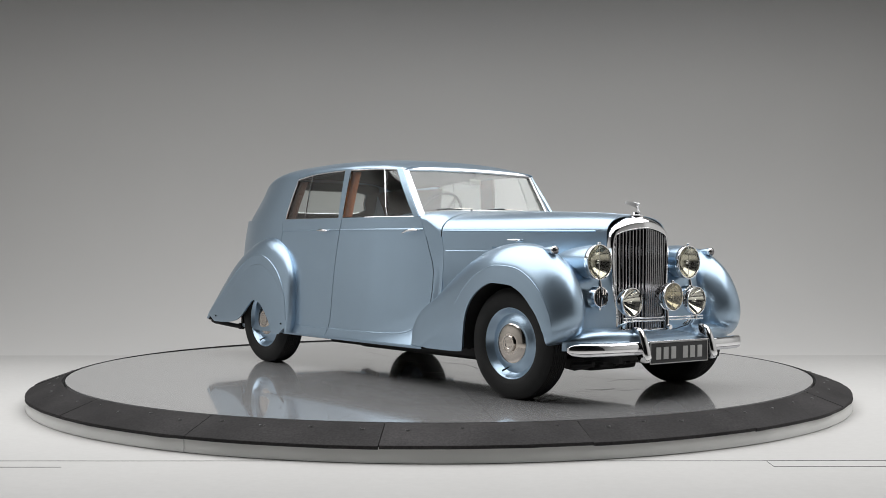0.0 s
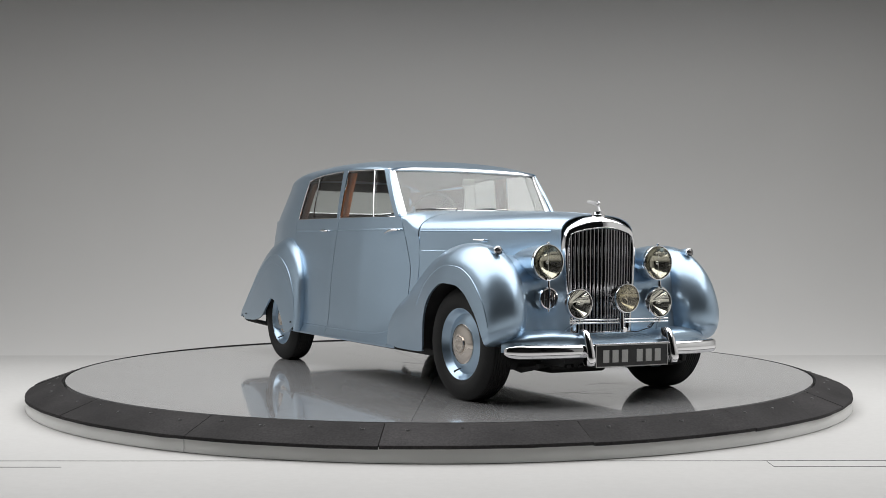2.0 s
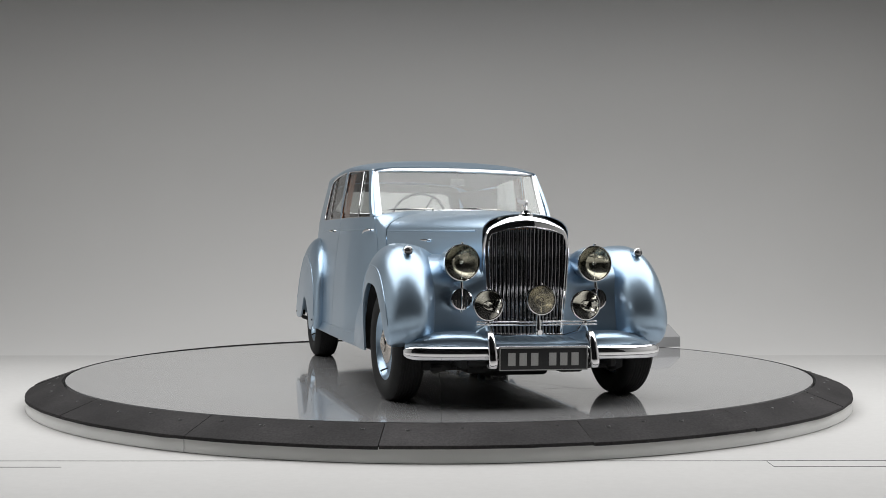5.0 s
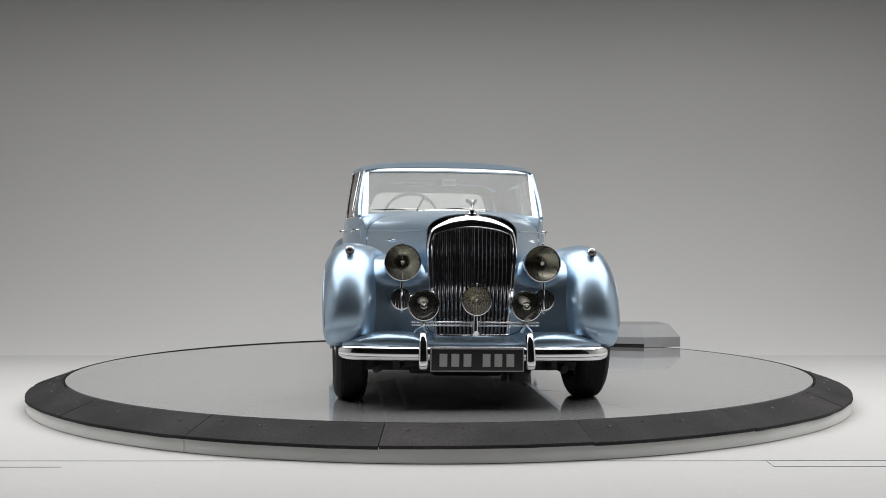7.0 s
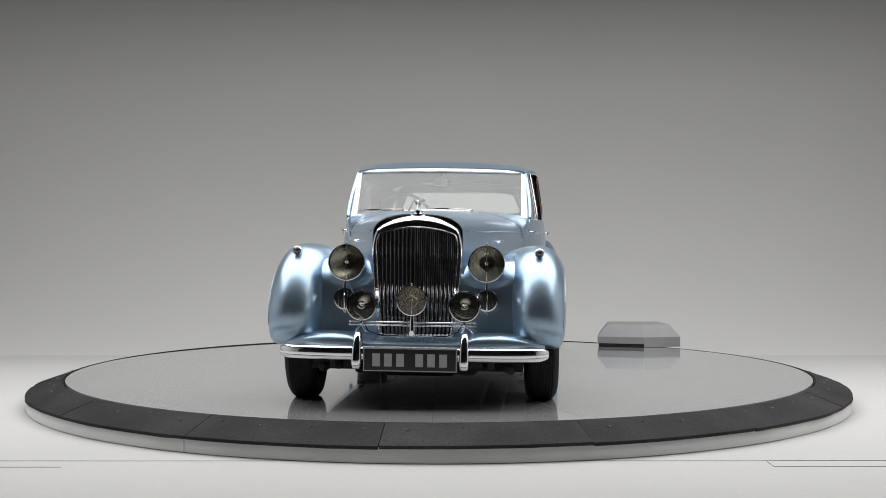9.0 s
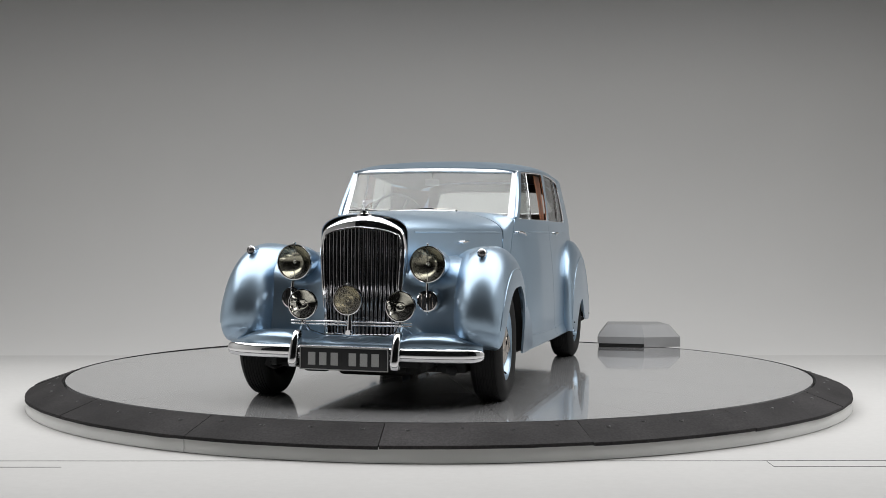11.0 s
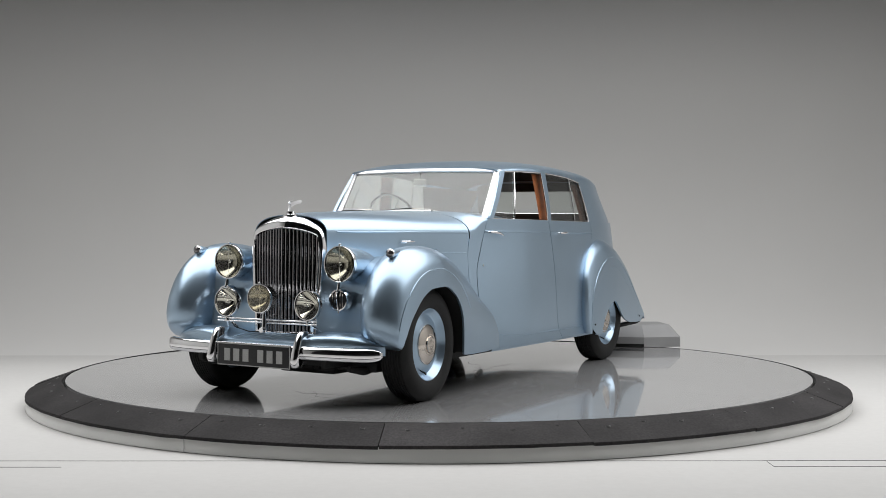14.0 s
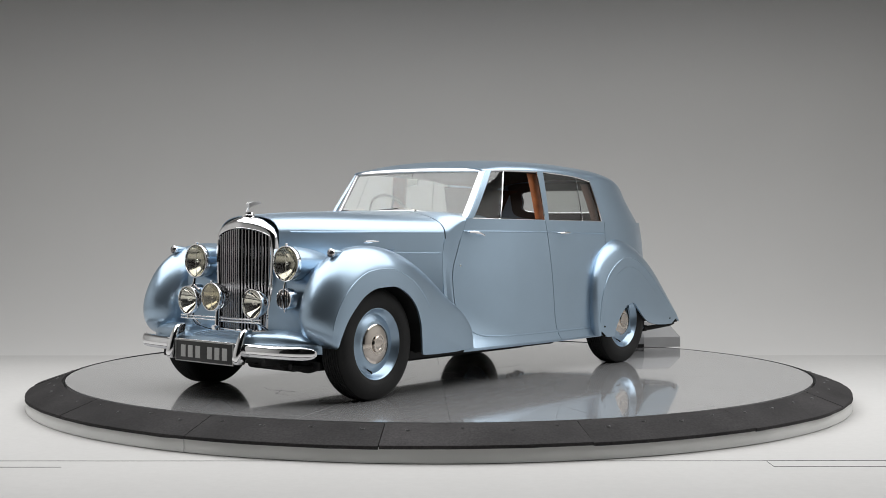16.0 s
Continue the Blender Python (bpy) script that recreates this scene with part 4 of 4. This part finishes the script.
def lamp(name, at, r, depth, glass, shellmat, parent=None, label="", bar=True, tail=1.0, tilt=0.0, tip=True, mirror=None, deep=0.06, bowl_n=2.0):
    """A round lamp that faces forward: shell, rim, reflector, lens and bulb cover."""
    x, y, z = at
    m = Matrix.Translation(at) @ Matrix.Rotation(radians(tilt), 4, "Z") @ Matrix.Translation((-x, -y, -z))

    def go(nm, bm, mat, par, lab=""):
        bmesh.ops.transform(bm, verts=bm.verts, matrix=m)
        return cpart(nm, bm, mat, par, lab)

    prof = [(-0.006, r * 0.97)] + [(-0.006 - depth * u, r * 0.97 * (1 - u ** (2.0 * tail)) ** 0.55 + 0.0) for u in np.linspace(0.05, 1, 14)]
    bowl = go(name, lathe(prof, 40, at, "x"), shellmat, parent, label)
    go("rim", lathe([(-0.030, r * 0.955), (-0.028, r * 0.98), (-0.016, r * 1.005), (-0.002, r * 1.02), (0.006, r * 1.0), (0.007, r * 0.955), (0.001, r * 0.93), (-0.006, r * 0.92)], 48, at, "x"), CHROME, bowl, "chrome rim")
    go("reflector", lathe([(-0.008 - deep * (1 - u ** bowl_n), r * 0.93 * u) for u in np.linspace(1, 0, 18)], 48, at, "x"), mirror or REFLECTOR, bowl, "silvered reflector")
    pane = go("lens", lathe([(0.002 + 0.012 * (1 - u * u), r * 0.935 * u) for u in np.linspace(1, 0, 10)], 40, at, "x"), glass, bowl, "round glass lens")
    pane.visible_shadow = False
    go("bulb_cover", lathe([(-0.03, r * 0.12), (-0.012, r * 0.13), (-0.004, r * 0.09), (0.0, 0.0)], 16, at, "x"), CHROME, bowl, "small bulb cover")
    if bar:
        go("bar", tube([(x - 0.004, y, z - r * 0.92), (x + 0.002, y, z), (x - 0.004, y, z + r * 0.92)], 0.0022, 6), CHROME, bowl)
    if tip:
        go("clip", box((0.02, 0.012, 0.016), (x - 0.004, y, z + r * 1.05), 0.003), CHROME, bowl)
    return bowl


def lamps():
    for s in (1, -1):
        lamp("headlamp", (2.118, s * 0.431, 0.868), 0.112, 0.40, LENS, PAINT, None, "large round chrome-rimmed headlamp in a blue pod", tail=0.9)
        lamp("fog_lamp", (2.285, s * 0.310, 0.617), 0.092, 0.10, LENS, CHROME, None, "round chrome fog lamp", bar=False, tip=False, mirror=CLEAN_REFLECTOR, deep=0.070, bowl_n=1.6)
        # stalk and its foot
        bm = tube([(2.245, s * 0.310, 0.535), (2.24, s * 0.312, 0.50), (2.20, s * 0.29, 0.455)], [0.012, 0.009, 0.011], 8)
        cpart("fog_lamp_stalk", bm, CHROME, None, "chrome lamp stalk")
        brace = tube([(2.275, s * 0.305, 0.505), (2.22, s * 0.345, 0.47), (2.17, s * 0.37, 0.425)], [0.006, 0.007, 0.006], 8)
        cpart("badge_bar_brace", brace, CHROME, None, "chrome brace")
        wire = tube([(2.27, s * 0.31, 0.53), (2.25, s * 0.27, 0.46), (2.20, s * 0.20, 0.430), (2.16, s * 0.10, 0.428)], 0.003, 6)
        cpart("lamp_cable", wire, BLACK, None, "thin black lamp cable")
        # horn grille below each headlamp
        horn = cpart("horn_cover", lathe([(-0.05, 0.068), (-0.006, 0.070), (0.006, 0.066), (0.007, 0.058), (0.0, 0.055)], 36, (2.135, s * 0.437, 0.646), "x"), CHROME, None, "round horn cover with chrome ring")
        cpart("horn_mesh", lathe([(0.0, 0.056), (0.006, 0.035), (0.008, 0.0)], 28, (2.135, s * 0.437, 0.646), "x"), GRILLE, horn, "dark mesh")
        for dy in (-0.036, -0.018, 0.018, 0.036):
            h = math.sqrt(0.055**2 - dy**2)
            cpart("horn_slat", tube([(2.141, s * 0.437 + dy, 0.646 - h), (2.144, s * 0.437 + dy, 0.646), (2.141, s * 0.437 + dy, 0.646 + h)], 0.002, 6), NICKEL, horn)
        cpart("horn_bar", tube([(2.142, s * 0.437, 0.585), (2.150, s * 0.437, 0.646), (2.142, s * 0.437, 0.71)], 0.006, 8), CHROME, horn)
        cpart("horn_clip", tube([(2.13, s * 0.436, 0.712), (2.125, s * 0.435, 0.752)], [0.013, 0.010], 10), CHROME, horn)
        cpart("horn_foot", tube([(2.13, s * 0.437, 0.582), (2.128, s * 0.437, 0.562)], [0.012, 0.008], 10), CHROME, horn)
        # side lamp on the wing's crest
        side = cpart("side_lamp", lathe([(-0.16, 0.004), (-0.10, 0.018), (-0.03, 0.0265), (0.0, 0.027), (0.006, 0.024)], 24, (2.050, s * 0.752, 0.938), "x"), PAINT, None, "small torpedo side lamp")
        cpart("side_lamp_rim", lathe([(-0.012, 0.027), (-0.006, 0.030), (0.004, 0.029), (0.008, 0.025)], 24, (2.050, s * 0.752, 0.938), "x"), CHROME, side)
        cpart("side_lamp_lens", lathe([(0.004, 0.025), (0.014, 0.017), (0.018, 0.0)], 20, (2.050, s * 0.752, 0.938), "x"), SIDE_LENS, side, "dark glossy lens")
    lamp("centre_lamp", (2.352, 0.0, 0.651), 0.090, 0.125, AMBER, CHROME, None, "round chrome lamp with yellowed glass", bar=True, tail=1.4)
    bm = tube([(2.30, 0, 0.565), (2.30, 0, 0.505), (2.30, 0, 0.44)], [0.012, 0.016, 0.02], 10)
    tube([(2.30, 0, 0.46), (2.335, 0, 0.455)], 0.016, 10, bm)
    cpart("centre_lamp_post", bm, CHROME, None, "chrome lamp post")
    badge = bmesh.new()
    for dz in (-0.009, 0.009):
        tube([(2.27 + 0.02 * math.cos(y * 3), y, 0.508 + dz) for y in np.linspace(-0.382, 0.382, 19)], 0.0052, 10, badge)
    for y in (-0.31, -0.02, 0.02, 0.31):
        box((0.018, 0.014, 0.032), (2.28, y, 0.508), 0.003, badge)
    cpart("badge_bar", badge, CHROME, None, "slim double chrome badge bar")


lamps()


def bumper():
    bx = spline([0.0, 0.35, 0.55, 0.70, 0.815], [2.392, 2.390, 2.372, 2.332, 2.268])
    rows = []
    for y in [0.815 * math.sin(t) for t in np.linspace(-math.pi / 2, math.pi / 2, 71)]:
        a = abs(y)
        k = 1.0 if a < 0.735 else max(math.sqrt(max(1 - ((a - 0.735) / 0.0815) ** 2, 0)), 0.12)
        x, h, d = bx(a), 0.043 * (0.15 + 0.85 * k ** 0.8), 0.040 * k
        sec = []
        for t in np.linspace(-90, 90, 13):
            sec.append((x - 0.035 + d * 0.9 * max(math.cos(radians(t)), 0) ** 0.7 + 0.004, y, 0.335 + h * math.sin(radians(t))))
        sec += [(x - 0.042, y, 0.335 + h * 0.8), (x - 0.042, y, 0.335 - h * 0.8)]
        rows.append(sec)
    b = cpart("front_bumper", capped(rows), CHROME, None, "chrome front bumper blade", True, 50)
    for s in (1, -1):
        rows = []
        for z, w, d in ((0.246, 0.013, 0.012), (0.252, 0.024, 0.035), (0.28, 0.030, 0.056), (0.34, 0.030, 0.060), (0.40, 0.027, 0.054), (0.445, 0.022, 0.044), (0.461, 0.016, 0.030), (0.466, 0.007, 0.012)):
            lean = -0.30 * (z - 0.335)
            sec = [(2.372 + lean + (d if math.cos(t) > 0 else 0.035) * math.copysign(abs(math.cos(t)) ** 0.45, math.cos(t)), s * 0.318 + w * math.copysign(abs(math.sin(t)) ** 0.6, math.sin(t)), z) for t in np.linspace(0, 2 * math.pi, 19)[:-1]]
            rows.append(sec)
        cpart("overrider", capped(rows), CHROME, b, "tall chrome overrider")
        cpart("bumper_iron", tube([(2.35, s * 0.42, 0.33), (2.1, s * 0.42, 0.30)], 0.022, 8), BLACK, b)
    # number plate: dark plate, silver border, plain bars for its characters
    p = cpart("number_plate", box((0.010, 0.558, 0.139), (2.404, 0, 0.304), 0.003), PLATE_BLACK, None, "black number plate with silver-grey bars")
    for dy, dz, w, h in ((0, 0.0655, 0.552, 0.0055), (0, -0.0655, 0.552, 0.0055), (0.2735, 0, 0.0055, 0.136), (-0.2735, 0, 0.0055, 0.136)):
        cpart("plate_border", box((0.004, w, h), (2.4095, dy, 0.304 + dz), 0.001), PLATE_GREY, p, smooth=False)
    cpart("plate_cap", box((0.022, 0.560, 0.006), (2.400, 0, 0.3765), 0.002), CHROME, p, "bright strip along the plate")
    for y in (-0.200, -0.130, -0.058, 0.055, 0.125, 0.196):
        cpart("plate_bar", box((0.004, 0.046, 0.076), (2.4095, y, 0.302), 0.0015), PLATE_GREY, p, smooth=False)


bumper()


def fittings():
    for s in (1, -1):
        # door handles, hinged at the front or rear edge
        for i, (x0, d, fall) in enumerate(((0.575, -1, 0.026), (-0.44, -1, 0.0))):
            z = 1.077
            y = S(x0, z)
            bm = tube([(x0, s * (y - 0.005), z), (x0, s * (y + 0.030), z)], [0.012, 0.008], 10)
            tube([(x0 + 0.012, s * (y + 0.028), z), (x0 + d * 0.02, s * (S(x0 + d * 0.02, z) + 0.036), z + 0.002), (x0 + d * 0.08, s * (S(x0 + d * 0.08, z) + 0.036), z + 0.004 - fall * 0.35), (x0 + d * 0.135, s * (S(x0 + d * 0.135, z) + 0.026), z + 0.004 - fall)], [0.007, 0.011, 0.0095, 0.005], 10, bm)
            cpart("door_handle", bm, CHROME, DOORS[s, i], "slim chrome door handle")
        y = S(0.66, 0.84)
        cpart("keyhole", lathe([(-0.004, 0.009), (0.005, 0.008), (0.006, 0.0)], 16, (0.66, 0, 0.84), "y"), CHROME, DOORS[s, 0], "small chrome lock").location = LEAN.to_3x3() @ Vector((0, s * y, 0))
        for x, z, yy in ((-0.955, 0.33, 0.910), (-2.10, 0.34, 0.886)):
            cpart("spat_bolt", lathe([(-0.004, 0.007), (0.004, 0.006), (0.005, 0.0)], 12, (x, s * yy, z), "y"), BLACK, None, "dark spat fastener")
        bm = lathe([(0.02, 0.022), (-0.02, 0.022), (-0.035, 0.015), (-0.04, 0.0)], 18, (-2.09, s * 0.66, 0.69), "x")
        cpart("tail_lamp", bm, CHROME, None, "small chrome-rimmed tail lamp")
        bm = tube([(-1.70, s * 0.58, 0.240), (-2.05, s * 0.70, 0.246), (-2.26, s * 0.80, 0.275), (-2.30, s * 0.82, 0.285)], [0.018, 0.020, 0.018, 0.010], 10)
        tube([(-1.98, s * 0.68, 0.246), (-2.02, s * 0.69, 0.246)], 0.028, 10, bm)
        box((0.05, 0.05, 0.05), (-2.34, s * 0.80, 0.315), 0.01, bm)
        cpart("rear_bracket", bm, BLACK, None, "dark rear bumper bracket")
        # wiper: pivot, arm and blade
        py = -0.255 if s < 0 else 0.255
        piv = Vector((0.640, py, 1.236))
        end = piv + Vector((-0.015, -0.20 if s < 0 else -0.22, 0.006 if s > 0 else -0.006))
        w = cpart("wiper", tube([piv + Vector((0.01, 0, -0.012)), piv + Vector((0.012, 0, 0.004))], [0.010, 0.007], 10), CHROME, None, "windscreen wiper with dark blade")
        cpart("wiper_arm", tube([piv + Vector((0.012, 0, 0.004)), (piv + end) / 2 + Vector((0.014, 0, 0.006)), end + Vector((0.012, 0, 0.004))], [0.0030, 0.0026, 0.002], 6), NICKEL, w)
        bl = [end + Vector((0.014, d, 0.004 - 0.05 * abs(d) * (1 if d < 0 else 0.2))) for d in (-0.13, -0.06, 0, 0.06, 0.12)]
        cpart("wiper_blade", tube(bl, [0.002, 0.004, 0.0055, 0.004, 0.002], 8), BLACK, w, "dark wiper blade")
    for y in (-0.21, 0.20):
        cpart("washer_jet", lathe([(1.222, 0.008), (1.232, 0.006), (1.234, 0.0)], 10, (0.66, y, 0), "z"), BLACK)


fittings()


def cabin():
    # mirror hanging from the header
    m = cpart("rear_mirror", box((0.012, 0.110, 0.052), (0.385, 0, 1.452), 0.005), REFLECTOR, None, "small rear-view mirror")
    cpart("mirror_stem", tube([(0.385, 0, 1.475), (0.375, 0, 1.530)], 0.004, 6), CHROME, m)
    # steering wheel
    c, tilt = Vector((0.30, -0.285, 1.178)), Matrix.Rotation(radians(-62), 3, "Y")
    ring = [c + tilt @ Vector((0.205 * math.cos(a), 0.205 * math.sin(a), 0)) for a in np.linspace(0, 2 * math.pi, 41)]
    st = cpart("steering_wheel", tube(ring, 0.010, 8), BLACK, None, "black thin-rimmed steering wheel")
    for a in (0.5, 2.64, 4.71):
        cpart("spoke", tube([c + tilt @ Vector((0, 0, -0.02)), c + tilt @ Vector((0.2 * math.cos(a), 0.2 * math.sin(a), 0))], 0.007, 6), BLACK, st)
    cpart("steering_column", tube([c, c + Vector((0.28, 0, -0.16))], 0.022, 10), BLACK, st)
    # dashboard
    rows = []
    for y in np.linspace(-0.62, 0.62, 25):
        lift = 0.03 * (1 - (y / 0.62) ** 2)
        rows.append([(0.55, y, 1.13 + lift), (0.42, y, 1.150 + lift), (0.36, y, 1.135 + lift), (0.345, y, 1.10 + lift), (0.36, y, 0.95), (0.55, y, 0.95)])
    cpart("dashboard", capped(rows), WOOD, None, "brown wooden dashboard")
    # seats with pleated backs
    for y0, y1, x, name in ((-0.60, -0.03, -0.20, "front_seat"), (0.03, 0.60, -0.20, "front_seat"), (-0.66, 0.66, -1.30, "rear_seat")):
        rows = []
        for y in np.linspace(y0, y1, 33):
            e = min(y - y0, y1 - y) / 0.10
            k = min(max(e, 0.0), 1.0)
            rnd = math.sqrt(max(1 - (1 - k) ** 2, 0.0))
            ple = 0.006 * abs(math.sin((y - y0) * 40))
            top = 0.98 + 0.10 * rnd
            rows.append([(x + 0.02, y, 0.45), (x + 0.045 + ple, y, 0.8), (x + 0.02 + ple, y, top - 0.06), (x - 0.02, y, top - 0.01), (x - 0.06, y, top), (x - 0.11, y, top - 0.02), (x - 0.14, y, top - 0.08), (x - 0.10, y, 0.45)])
        seat = cpart(name, capped(rows), LEATHER, None, "brown leather seat")
        cpart("cushion", box((0.48, y1 - y0, 0.16), (x + 0.25, (y0 + y1) / 2, 0.56), 0.05), LEATHER, seat)
    # door linings, parcel shelf and floor
    for s in (1, -1):
        rows = [[(x, s * (S(x, z) - 0.055), z) for x in np.linspace(0.62, -1.30, 20)] for z in (0.35, 0.6, 0.9, 1.12, 1.165)]
        cpart("door_lining", grid(rows), LEATHER, None, "brown leather door lining")
        rows = [[(x, s * (S(x, 1.165) - d), z) for x in np.linspace(0.56, -1.12, 20)] for d, z in ((0.06, 1.150), (0.058, 1.174), (0.03, 1.180), (0.015, 1.178))]
        cpart("window_capping", grid(rows), WOOD, None, "polished wooden window capping")
    cpart("parcel_shelf", grid([[(x, y, 1.17) for y in np.linspace(-1, 1, 9) * (plan_w(x, -2.34) - 0.04)] for x in np.linspace(-1.38, -2.15, 7)]), LEATHER)
    cpart("carpet", box((2.1, 1.4, 0.02), (-0.45, 0, 0.33)), LINING, None, "dark carpet", smooth=False)
    cpart("bulkhead", box((0.02, 1.25, 0.75), (0.62, 0, 0.72)), LINING, None, "dark bulkhead", smooth=False)
    # rear window in the opening of the roof's back
    rows = [[tail_point(y, z, 0.008) for y in np.linspace(-1, 1, 25) * (RW_W + 0.025 - 0.045 * (z - RW_Z) / RW_H)] for z in np.linspace(RW_Z - RW_H - 0.02, RW_Z + RW_H + 0.02, 9)]
    pane = cpart("rear_window", grid(rows), GLASS, None, "clear rear window glass")
    pane.visible_shadow = False


cabin()


def motions():
    """The disc turns steadily and carries the car."""
    turns = [(0.0, -51.56), (1.5, -58.81), (3.5, -68.56), (7.0, -85.41), (8.0, -90.25), (9.0, -94.85), (12.5, -111.67), (14.5, -121.34), (16.0, -128.75)]
    walk(DISC_TABLE, [(t, pose(0, 0, 0, 0, 0, a)) for t, a in turns])
    walk(CAR, [(t, pose(0, 0, 0, 0, 0, a) @ pose(0, 0.0265, 0)) for t, a in turns])


motions()
